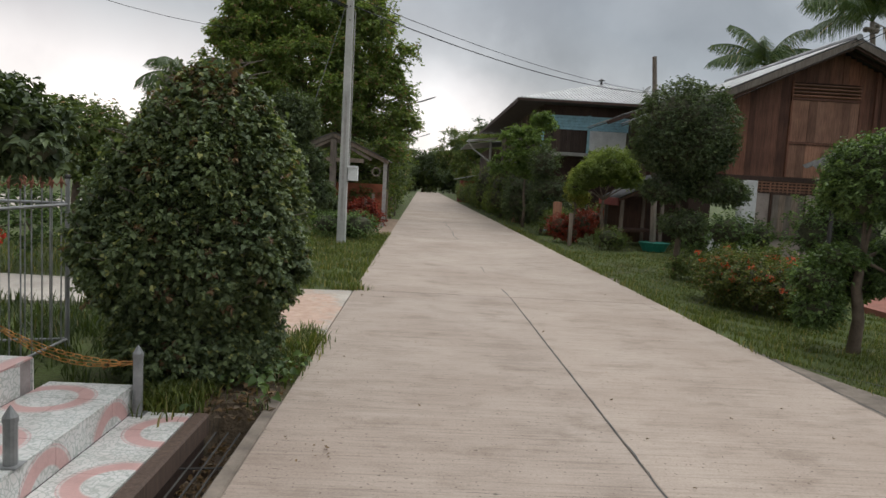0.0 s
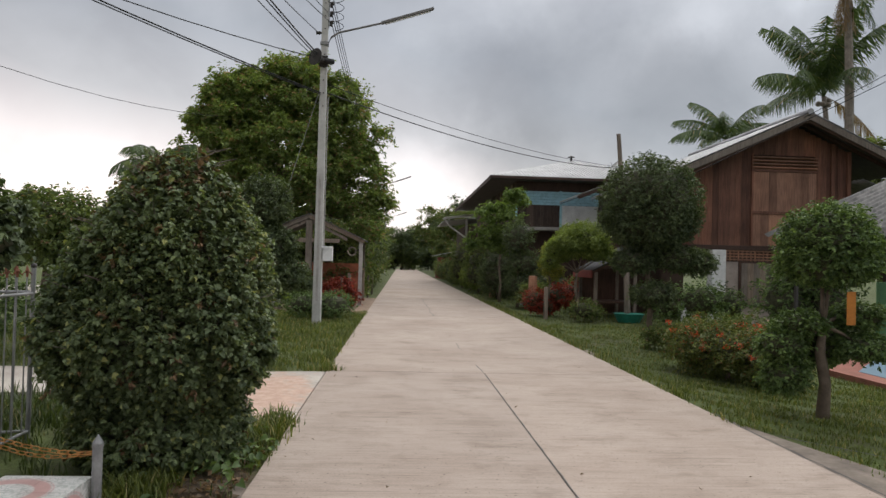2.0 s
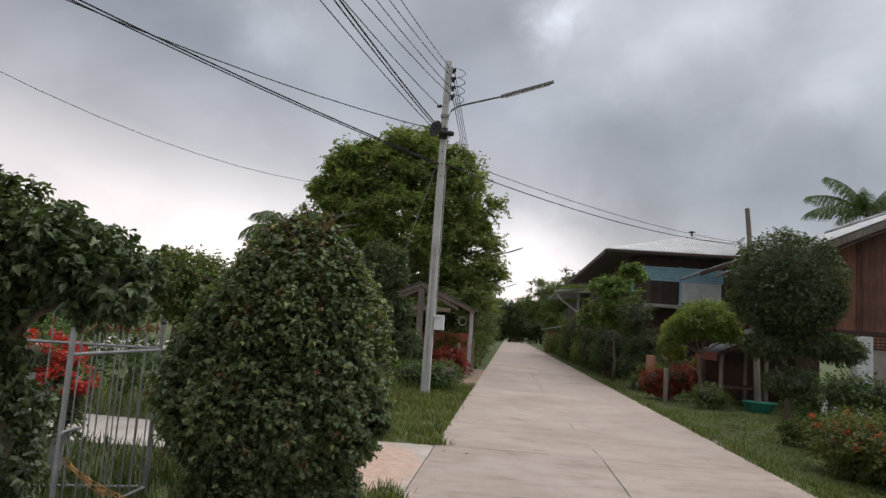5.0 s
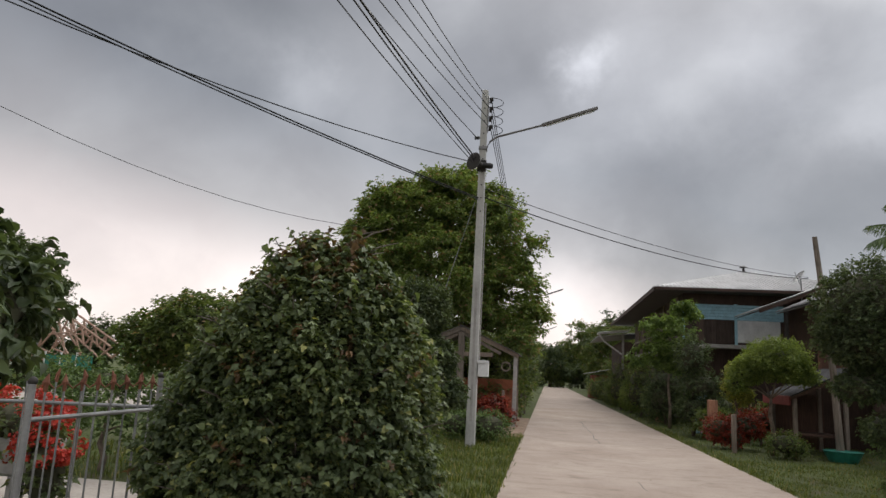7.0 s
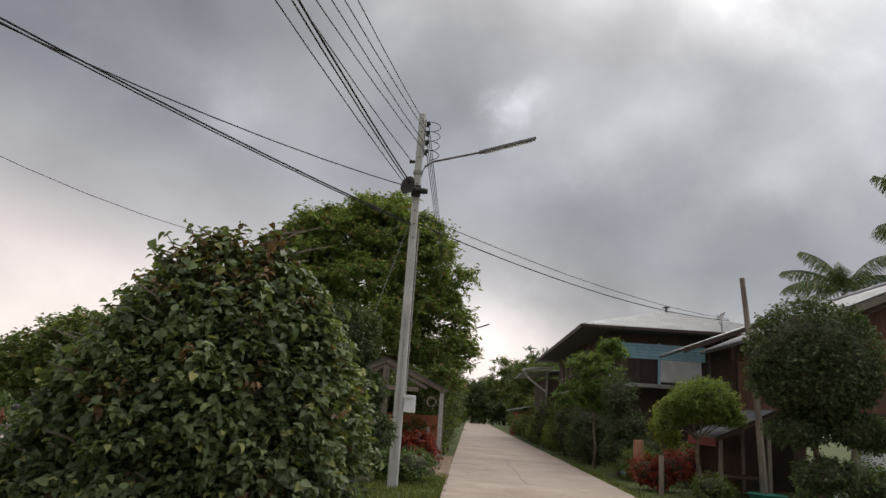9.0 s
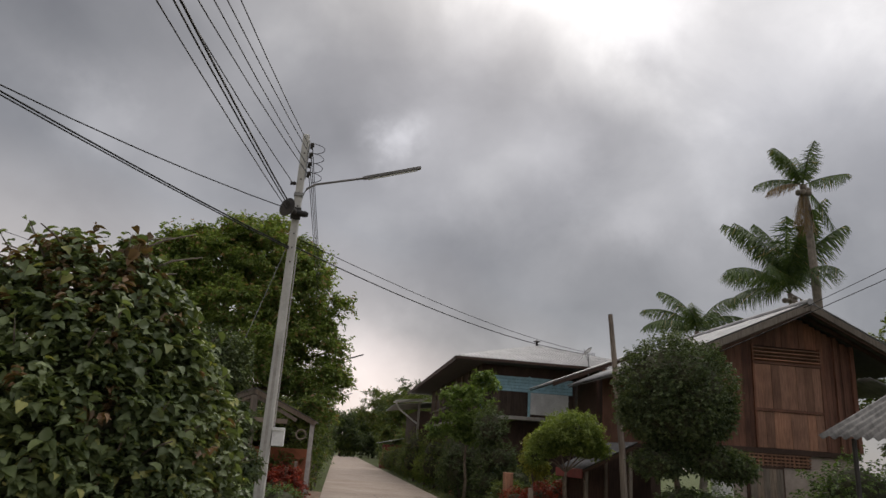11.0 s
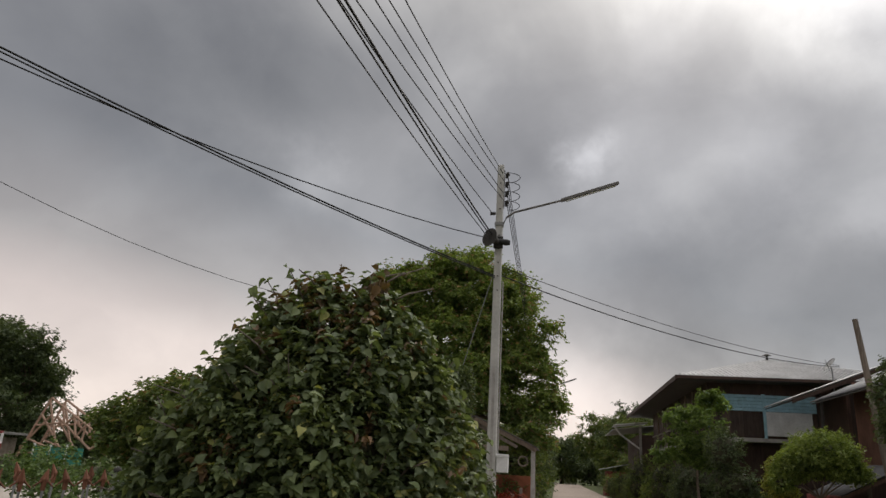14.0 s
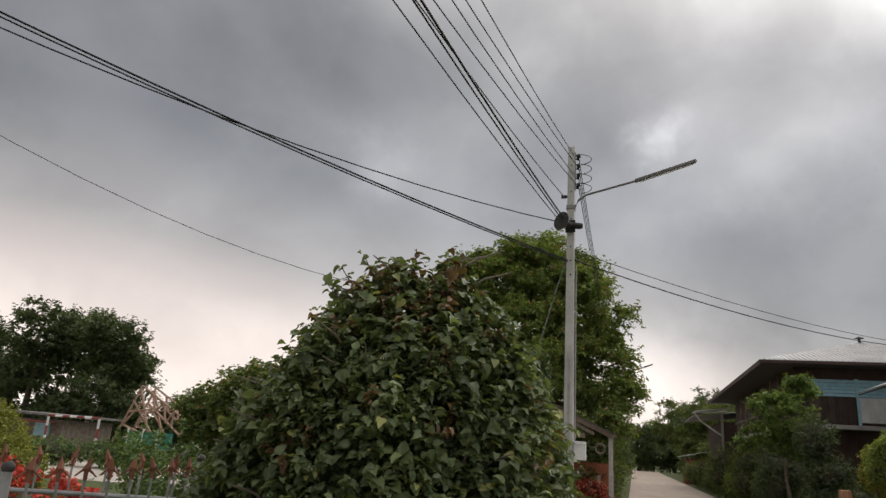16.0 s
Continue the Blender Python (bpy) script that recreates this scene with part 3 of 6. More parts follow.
def corrugated(name, corner, across, down, pitch, amp, material, parent, label="", thick=0.006):
    """A corrugated sheet: ridges run along 'down', waves follow 'across'."""
    c, u, v = Vector(corner), Vector(across), Vector(down)
    nrm = u.cross(v).normalized()
    if nrm.z < 0:
        nrm = -nrm
    n = max(8, int(u.length / pitch * 6))
    rows = 4
    V, F = [], []
    for layer in (0, 1):
        for j in range(rows + 1):
            for i in range(n + 1):
                h = amp * math.cos(2 * math.pi * u.length / pitch * i / n) - layer * thick
                dip = -0.015 * noise.noise((i * 0.05, j * 0.9, c.x))
                V.append(c + u * (i / n) + v * (j / rows) + nrm * (h + dip))
    w, off = n + 1, (n + 1) * (rows + 1)
    for j in range(rows):
        for i in range(n):
            a = j * w + i
            F.append((a, a + 1, a + w + 1, a + w))
            F.append((off + a, off + a + w, off + a + w + 1, off + a + 1))
    for i in range(n):
        F.append((i, off + i, off + i + 1, i + 1))
        a = rows * w + i
        F.append((a, a + 1, off + a + 1, off + a))
    for j in range(rows):
        a = j * w
        F.append((a, a + w, off + a + w, off + a))
        a = j * w + n
        F.append((a, off + a, off + a + w, a + w))
    return sheet(name, V, F, material, parent, label)


def sheet(name, V, F, material, parent, label=""):
    me = bpy.data.meshes.new(name)
    me.from_pydata([tuple(p) for p in V], [], F)
    me.polygons.foreach_set("use_smooth", [True] * len(me.polygons))
    return link_mesh(name, me, material, parent, label)


# ---- ground ----
def ground_sheet():
    """One sheet to the horizon, with the drain channel beside the road sunk into it."""
    e = thing("ground", (0, 0, 0), "green grass and bare soil verge with a sunken drain", "ground", kind="structure")
    xs = [-1500, -60, -12, -4.6, -2.47, -2.09, 2.1, 12, 60, 1500]
    ys = [-1500, -30, -4, 3.55, 30, 130, 1500]
    bm = bmesh.new()
    z = -0.035
    for i in range(len(xs) - 1):
        for j in range(len(ys) - 1):
            x0, x1, y0, y1 = xs[i], xs[i + 1], ys[j], ys[j + 1]
            if (i, j) == (4, 2):
                top = [bm.verts.new(p) for p in ((x0, y0, z), (x1, y0, z), (x1, y1, z), (x0, y1, z))]
                low = [bm.verts.new(p) for p in ((x0 + 0.02, y0, -0.36), (x1 - 0.02, y0, -0.36), (x1 - 0.02, y1 - 0.1, -0.34), (x0 + 0.02, y1 - 0.1, -0.34))]
                bm.faces.new(low)
                for k in range(4):
                    bm.faces.new((top[k], top[(k + 1) % 4], low[(k + 1) % 4], low[k]))
            else:
                bm.faces.new([bm.verts.new(p) for p in ((x0, y0, z), (x1, y0, z), (x1, y1, z), (x0, y1, z))])
    bmesh.ops.remove_doubles(bm, verts=bm.verts, dist=1e-4)
    part("turf", bm, M_TURF, e)
    part("drain_bed", box(-2.435, -2.165, -4, 3.3, -0.32, -0.285, 0.01), M_SOIL, e, "brown soil in the drain")


ground_sheet()

ROAD_L, ROAD_R = -2.07, 2.03
road = thing("road", (0, 0, 0), "pale broomed concrete village road with joints", "road", kind="structure")
SLAB = 9.4


def slab(x0, x1, y0, y1):
    """A cast slab with rounded arrises; it stands a little over the turf."""
    bm = box(x0, x1, y0, y1, -0.16, 0.0, 0.006)
    part("slab", bm, M_ROAD, road)


for k in range(-3, 14):
    y0 = 8.2 + SLAB * k
    for x0, x1 in ((ROAD_L, -0.004), (0.004, ROAD_R)) if k < 0 else ((ROAD_L, ROAD_R),):
        slab(x0, x1, y0 + 0.005, y0 + SLAB - 0.005)
part("joint_filler", box(ROAD_L + 0.03, ROAD_R - 0.03, -19.9, 139, -0.15, -0.008, 0), M_JOINT, road, "dark joint filler")


def crack(points, w):
    """A raised thin bead of tar along a crack."""
    V, F = [], []
    for k, (x, y) in enumerate(points):
        a = w * (0.5 + 0.5 * abs(math.sin(k * 2.3)))
        V += [(x - a, y, 0.003), (x + a, y + a * 0.4, 0.003)]
    for k in range(len(points) - 1):
        F.append((2 * k, 2 * k + 1, 2 * k + 3, 2 * k + 2))
    arrays("crack_line", V, F, M_BLACK, road, "dark crack in the concrete")


random.seed(3)
crack([(0.02 * random.uniform(-1, 1) - 0.012 * k, 8.25 + 0.22 * k) for k in range(4)], 0.008)
crack([(-1.95 + 0.16 * k, 8.2 + 0.015 * random.uniform(-1, 1)) for k in range(9)], 0.02)
crack([(-0.22 + 0.05 * random.uniform(-1, 1) - 0.006 * k, 17.5 + 0.8 * k) for k in range(12)], 0.009)
crack([(-2.0 + 0.25 * k, 17.6 + 0.03 * random.uniform(-1, 1)) for k in range(17)], 0.012)
crack([(-0.1 + 0.04 * random.uniform(-1, 1), 10.6 + 0.3 * k) for k in range(4)], 0.006)
crack([(-2.0 + 0.25 * k, 26.2 + 0.05 * random.uniform(-1, 1)) for k in range(17)], 0.085)
crack([(1.55 + 0.06 * k, 7.95 + 0.03 * random.uniform(-1, 1) - 0.02 * k) for k in range(8)], 0.012)

crack([(0.008 * random.uniform(-1, 1), 0.2 + 0.11 * k) for k in range(72)], 0.005)
crack([(-2.0 + 0.13 * k, 8.2 + 0.012 * random.uniform(-1, 1)) for k in range(31)], 0.008)
crack([(-1.2 + 0.13 * k, 2.3 + 0.012 * random.uniform(-1, 1)) for k in range(19)], 0.006)
drive = thing("driveway", (-5, 7, 0), "worn pale concrete driveway stained with red earth", "driveway", kind="structure")
bm = bmesh.new()
outline = [(-2.08, 5.35), (-2.08, 8.18), (-2.9, 8.05), (-6.4, 8.2), (-16, 8.4), (-16, 6.6), (-5.6, 6.45), (-4.6, 6.55), (-3.4, 5.6), (-2.5, 4.95)]
f = bm.faces.new([bm.verts.new((x, y, -0.004)) for x, y in outline])
ext = bmesh.ops.extrude_face_region(bm, geom=[f])
bmesh.ops.translate(bm, verts=[v for v in ext["geom"] if isinstance(v, bmesh.types.BMVert)], vec=(0, 0, -0.1))
part("apron", bm, M_DRIVE, drive)
kerb = thing("broken_kerb", (2.3, 4.6, 0), "cracked grey concrete edge strip beside the road", "kerb", kind="structure")
bm = bmesh.new()
edge = [(2.04, 5.9), (2.14, 5.35), (2.28, 4.7), (2.5, 3.9), (2.68, 2.6), (2.75, 0), (2.04, 0)]
f = bm.faces.new([bm.verts.new((x, y, -0.012)) for x, y in edge])
ext = bmesh.ops.extrude_face_region(bm, geom=[f])
bmesh.ops.translate(bm, verts=[v for v in ext["geom"] if isinstance(v, bmesh.types.BMVert)], vec=(0, 0, -0.1))
part("strip", bm, M_DIRTY, kerb)
crack([(2.045 + 0.012 * random.uniform(-1, 1), 5.9 - 0.16 * k) for k in range(24)], 0.009)
crack([(2.2 + 0.07 * k + 0.02 * random.uniform(-1, 1), 5.0 - 0.09 * k) for k in range(9)], 0.012)
part("edge_stone", box(2.05, 2.16, 10.25, 10.9, -0.05, -0.004, 0.02), M_DIRTY, kerb)


def grass(name, spots, height, label, seed, base=(0, 0, 0), bend=0.9, material=None):
    """Blades at (x, y), each a bent two-piece strip, as one mass."""
    rng = np.random.default_rng(seed)
    n = len(spots)
    a = rng.uniform(0, 2 * np.pi, n)
    d = np.stack([np.cos(a), np.sin(a), np.zeros(n)], 1)
    s = np.stack([-np.sin(a), np.cos(a), np.zeros(n)], 1)
    h = (height * rng.uniform(0.4, 1.3, n))[:, None]
    w = h * 0.03 + 0.0022
    P = np.concatenate([spots, np.full((n, 1), -0.04)], 1)
    zz = np.array([0, 0, 1.0])
    lean = d * h * rng.uniform(0.1, bend, (n, 1))
    V = np.stack([P - s * w, P + s * w, P + lean * 0.4 + zz * h * 0.6 + s * w * 0.8, P + lean * 0.4 + zz * h * 0.6 - s * w * 0.8, P + lean + zz * h * 0.95], 1).reshape(-1, 3)
    k = np.arange(n)[:, None] * 5
    F = [tuple(f) for f in (k + [0, 1, 2]).tolist()] + [tuple(f) for f in (k + [0, 2, 3]).tolist()] + [tuple(f) for f in (k + [3, 2, 4]).tolist()]
    e = thing(name, base, label, "grass", kind="stuff")
    arrays("blades", V, F, material or L_GRASS, e)
    return e


def scatter(n, x0, x1, y0, y1, seed, clump=0.0):
    rng = np.random.default_rng(seed)
    p = np.stack([rng.uniform(x0, x1, n), rng.uniform(y0, y1, n)], 1)
    if clump:
        keep = np.sin(p[:, 0] * 5 + 1) * np.cos(p[:, 1] * 4) + np.sin(p[:, 0] * 13 + p[:, 1] * 9) + rng.normal(0, 0.7, n) > clump
        p = p[keep]
    return p


def tuft(n, x, y, sx, sy, seed):
    """Blades thick in the middle and thinning outwards."""
    rng = np.random.default_rng(seed)
    return np.stack([rng.normal(x, sx, n), rng.normal(y, sy, n)], 1)


def off_drive(p):
    return p[~((p[:, 0] < -2.0) & (p[:, 1] > 4.9 + 0.6 * np.clip(-2.5 - p[:, 0], 0, 2.4)) & (p[:, 1] < 8.25))]


grass("grass", off_drive(scatter(36000, -5.0, -2.08, 8.2, 18.8, 11, -0.3)), 0.1, "short green verge grass beside the road", 1)
grass("grass", scatter(52000, 2.05, 6.5, 5.2, 16, 12, -0.2), 0.055, "short green lawn grass beside the road", 2)
grass("grass", scatter(34000, 2.3, 6.0, 2.6, 8, 13, -0.1), 0.055, "short green lawn grass beside the road", 3)
grass("grass", scatter(18000, 2.0, 7.5, 15, 34, 14, -0.6), 0.07, "green verge grass before the houses", 4)
def off_soil(p):
    return p[((p[:, 0] + 2.45) / 0.4) ** 2 + ((p[:, 1] - 3.75) / 0.55) ** 2 > 0.8 + 0.5 * np.sin(p[:, 0] * 31) * np.cos(p[:, 1] * 27)]


# blade colour here carries the shade round bush and gate
grass("grass", off_soil(off_drive(scatter(14000, -4.9, -2.12, 3.35, 6.4, 15, 0.2))), 0.10, "long green grass round the clipped bush, shade in its colour", 5, material=L_GRASS_SHADED)
grass("grass", tuft(900, -2.2, 5.1, 0.09, 0.22, 16), 0.13, "tall grass tuft at the road edge", 6)
grass("grass", tuft(500, -2.17, 4.5, 0.07, 0.3, 27), 0.10, "grass tuft at the road edge", 27)
grass("grass", tuft(420, -2.5, 5.0, 0.2, 0.12, 26), 0.09, "grass creeping over the driveway edge", 26)
grass("grass", tuft(700, -2.72, 3.45, 0.1, 0.16, 28), 0.14, "grass tuft beside the chain post", 28)
grass("grass", tuft(260, -2.1, 8.25, 0.1, 0.07, 29), 0.12, "grass tuft at the joint of the road", 29)
grass("grass", scatter(9000, -9, -4.0, 8.4, 16, 17), 0.11, "green garden grass behind the fence", 7)
grass("grass", scatter(7000, -9, -4.0, 2.6, 6.5, 18), 0.16, "long green grass by the gate, shade in its colour", 8, material=L_GRASS_SHADED)
grass("grass", scatter(1400, -2.5, -2.0, 8.2, 18.6, 19, 0.3), 0.12, "grass fringe along the road edge", 9)
grass("grass", scatter(6500, 1.98, 2.4, 5.2, 26, 20, 0.3), 0.11, "grass fringe along the road edge", 10)


def litter(n, x0, x1, y0, y1, z, seed, size=0.045):
    rng = np.random.default_rng(seed)
    P = np.stack([rng.uniform(x0, x1, n), rng.uniform(y0, y1, n), np.full(n, z) + rng.uniform(0, 0.02, n)], 1)
    e = thing("leaf_litter", (x0, y0, 0), "scattered dry brown leaves on the ground", "leaves", kind="stuff")
    leaves("dry_leaves", P, np.tile([0, 0, 1.0], (n, 1)), size, L_BROWN, e, rng, droop=0.0, spread=0.3)


litter(260, -2.75, -2.1, 3.2, 4.7, -0.02, 31, 0.05)
litter(900, -2.45, -2.17, 0.5, 3.4, -0.26, 32)
litter(22, -1.95, -1.65, 2.55, 2.9, 0.003, 34, 0.018)
litter(70, -2.0, 2.0, 1.5, 14, 0.003, 33, 0.022)

rng = np.random.default_rng(36)
weed = thing("low_weeds", (-2.4, 4.0, 0), "broad-leaved green weeds on the bare soil", "weeds", kind="stuff")
spots = np.concatenate([tuft(170, -2.35, 4.05, 0.14, 0.28, 35), np.full((170, 1), 0.02)], 1) + np.stack([np.zeros(170), np.zeros(170), rng.uniform(-0.03, 0.07, 170)], 1)
leaves("weed_leaves", spots, np.tile([0, -0.2, 1.0], (170, 1)), 0.06, L_TOPIARY, weed, rng, rich=True, droop=0.0, spread=0.5)

# ---- tiled steps, drain and chain posts ----
steps = thing("tiled_steps", (-3.1, 2.0, 0), "low steps clad in white tiles with pink rings", "steps")
part("lower_bed", box(-2.868, -2.53, 1.75, 3.2, -0.34, 0.0, 0.004), M_GROUT, steps)
part("upper_bed", box(-3.35, -2.88, 1.75, 3.2, -0.3, 0.158, 0.004), M_GROUT, steps)
part("back_bed", box(-4.6, -3.372, 1.75, 3.03, -0.3, 0.348, 0.004), M_GROUT, steps)


def tiled(x0, x1, y0, y1, z, size):
    """Square tiles with fine grout lines over a flat top."""
    nx, ny = max(1, round((x1 - x0) / size)), max(1, round((y1 - y0) / size))
    for i in range(nx):
        for j in range(ny):
            a, b = (x1 - x0) / nx, (y1 - y0) / ny
            piece("tile", steps, M_TILE, x0 + i * a + 0.0015, x0 + (i + 1) * a - 0.0015, y0 + j * b + 0.0015, y0 + (j + 1) * b - 0.0015, z, z + 0.01)


tiled(-2.868, -2.528, 1.75, 3.2, 0.0, 0.3)
tiled(-3.36, -2.87, 1.75, 3.2, 0.158, 0.3)
tiled(-4.6, -3.36, 1.75, 3.03, 0.348, 0.3)
for k in range(5):
    y = 1.75 + 0.29 * k
    piece("riser_tile", steps, M_TILE_RISER, -2.88, -2.87, y + 0.0015, y + 0.2885, 0.012, 0.156)
    if y < 2.9:
        piece("riser_tile", steps, M_TILE_RISER, -3.372, -3.362, y + 0.0015, min(3.03, y + 0.2885), 0.17, 0.346)
for k in range(4):
    x = -4.6 + 0.31 * k
    piece("riser_tile", steps, M_TILE_RISER, x + 0.0015, x + 0.3085, 3.03, 3.04, 0.02, 0.346)

lip = thing("drain_lip", (-2.1, 0, 0), "narrow grey concrete lip between drain and road", "kerb", kind="structure")
for k in range(5):
    part("lip_block", box(-2.16, -2.075, -4 + 1.52 * k, -2.49 + 1.52 * k, -0.3, -0.006 - 0.003 * (k % 2), 0.012), M_DIRTY, lip)
curb = thing("timber_edge", (-2.5, 2, 0), "dark weathered timber beam along the drain edge", "beam")
part("plank", box(-2.525, -2.435, -1.0, 3.22, -0.12, 0.012, 0.012), M_OLDPLANK, curb)
part("lower_plank", box(-2.5, -2.45, -1.0, 3.18, -0.30, -0.125, 0.01), M_DARKWOOD_SHADE, curb)

grate = thing("drain_bars", (-2.28, 2, -0.1), "rusty steel rods laid over the open drain", "grating")
for x in (-2.38, -2.31, -2.24, -2.17):
    part("rod", tube([(x + 0.02, -1, -0.13), (x, 1.4, -0.12), (x - 0.01, 3.2, -0.10)], 0.006, 6), M_DARKIRON, grate)
for y in (0.6, 1.35, 2.05, 2.7):
    part("cross_rod", tube([(-2.43, y, -0.112), (-2.1, y + 0.06, -0.118)], 0.006, 6), M_DARKIRON, grate)


def chain_post(x, y, z, h):
    e = thing("chain_post", (x, y, z), "grey steel tube post with a pointed cap", "post", "posts of the steps")
    part("shaft", tube([(x, y, z), (x, y, z + h)], 0.028, 12), M_STEEL, e, smooth=False)
    part("cap", tube([(x, y, z + h - 0.01), (x, y, z + h + 0.012), (x, y, z + h + 0.06)], [0.032, 0.031, 0.003], 12), M_STEEL, e)
    part("foot_plate", box(x - 0.045, x + 0.045, y - 0.045, y + 0.045, z, z + 0.008, 0.002), M_STEEL, e)


chain_post(-2.83, 3.15, 0.01, 0.35)
chain_post(-2.9, 2.03, 0.168, 0.2)

LINK = None


def chain(a, b, sag, n):
    """Open oval links, each turned a quarter against the next."""
    global LINK
    e = thing("chain", a, "orange plastic barrier chain hung from the post", "chain", "barrier chains")
    if LINK is None:
        bm = bmesh.new()
        pts = [(0.025 * math.cos(t) + (0.012 if math.cos(t) > 0 else -0.012), 0.014 * math.sin(t), 0) for t in [2 * math.pi * k / 12 for k in range(12)]]
        rings = []
        for k, p in enumerate(pts):
            d = Vector(p).normalized()
            rings.append([bm.verts.new(Vector(p) + 0.0042 * (math.cos(q) * d + math.sin(q) * Vector((0, 0, 1)))) for q in (0, 1.57, 3.14, 4.71)])
        for k in range(12):
            r0, r1 = rings[k], rings[(k + 1) % 12]
            for q in range(4):
                bm.faces.new((r0[q], r0[(q + 1) % 4], r1[(q + 1) % 4], r1[q]))
        LINK = bpy.data.meshes.new("link")
        bm.to_mesh(LINK)
        bm.free()
        LINK.materials.append(M_CHAIN)
    pts = sagging(a, b, sag, n)
    for k in range(n):
        ob = new("link", LINK)
        ob.parent = e
        d = pts[k + 1] - pts[k]
        ob.matrix_basis = Matrix.Translation((pts[k] + pts[k + 1]) / 2 - Vector(a)) @ d.to_track_quat("X", "Z").to_matrix().to_4x4() @ pose(0, 0, 0, 90 * (k % 2) + 20)


chain((-3.95, 3.52, 0.46), (-2.84, 3.16, 0.31), 0.07, 18)
chain((-3.95, 3.52, 0.48), (-2.84, 3.16, 0.32), 0.13, 19)

# ---- gate ----
GL, GR, GB = (-3.95, 3.45), (-3.99, 4.65), (-5.35, 4.2)


def gate_post(x, y, h):
    e = thing("gate_post", (x, y, -0.04), "galvanised round steel gate post with ball cap", "post", "gate posts")
    part("tube", tube([(x, y, -0.04), (x, y, h)], 0.018, 14), M_STEEL, e)
    bm = bmesh.new()
    bmesh.ops.create_uvsphere(bm, u_segments=12, v_segments=8, radius=0.023, matrix=Matrix.Translation((x, y, h + 0.008)))
    part("cap", bm, M_DARKIRON, e, smooth=True)


gate_post(*GL, 1.3)
gate_post(*GR, 1.33)


def gate_leaf(a, b, n, low, rail, top):
    e = thing("gate_leaf", (*a, low), "silver painted steel gate leaf with rusty spear tips", "gate", "gate leaves")
    ax, ay = a
    bx, by = b
    for z in (rail, low + 0.02):
        part("rail", tube([(ax, ay, z), (bx, by, z)], 0.012, 8), M_STEEL, e)
    for k in range(n):
        f = (k + 0.7) / (n + 0.4)
        x, y = ax + (bx - ax) * f, ay + (by - ay) * f
        bar = part("bar", tube([(x, y, low), (x, y, top)], 0.0055, 8), M_STEEL, e)
        bm = tube([(x, y, top - 0.02), (x, y, top + 0.01), (x, y, top + 0.025), (x + random.uniform(-0.012, 0.012), y + random.uniform(-0.012, 0.012), top + 0.07)], [0.009, 0.011, 0.017, 0.002], 6, None, 0.5)
        tube([(x, y, top + 0.03), (x + 0.028 * (by - ay) / 1.3, y + 0.03, top - 0.005)], [0.006, 0.003], 5, bm)
        tube([(x, y, top + 0.03), (x - 0.028 * (by - ay) / 1.3, y - 0.03, top - 0.005)], [0.006, 0.003], 5, bm)
        part("spear_tip", bm, M_RUST, bar, "rust-brown spear tip")


gate_leaf(GL, GR, 8, 0.04, 1.125, 1.275)
gate_leaf(GR, GB, 8, 0.04, 1.135, 1.285)
e = thing("gate_latch", (-3.93, 3.5, 0.6), "small steel latch and wire on the gate post", "latch")
part("bolt", tube([(-3.9, 3.38, 0.66), (-3.92, 3.6, 0.66)], 0.012, 8), M_STEEL, e)
part("wire_loop", tube([(-3.91, 3.44, 0.65), (-3.89, 3.47, 0.5), (-3.92, 3.5, 0.42), (-3.94, 3.46, 0.52), (-3.91, 3.44, 0.64)], 0.004, 5), M_STEEL, e)

trough = thing("planter", (-5.0, 4.9, 0), "grey cement trough on legs filled with red flowers", "planter")
part("trough", box(-5.9, -4.9, 4.68, 5.08, 0.62, 0.86, 0.02), M_CEMENT, trough)
for x, y in ((-5.8, 4.74), (-5.0, 4.74), (-5.8, 5.02), (-5.0, 5.02)):
    part("leg", box(x - 0.04, x + 0.04, y - 0.04, y + 0.04, -0.04, 0.62, 0.006), M_CEMENT, trough)
grown("flower_bush", (-5.12, 4.88, 0.56), 0.3, 0.03, [(-0.2, 0, 0.38, 0.5, 0.32, 0.26), (0.3, -0.1, 0.1, 0.2, 0.22, 0.36), (-0.55, 0, 0.42, 0.35, 0.28, 0.22)], 2200, 0.06, L_BUSH, "bush thick with bright red flowers in a trough", "bush", 41, second=(L_FLOWER, 9500, 0.028, "flower_mass", "bright red flower heads"), blooms=170)


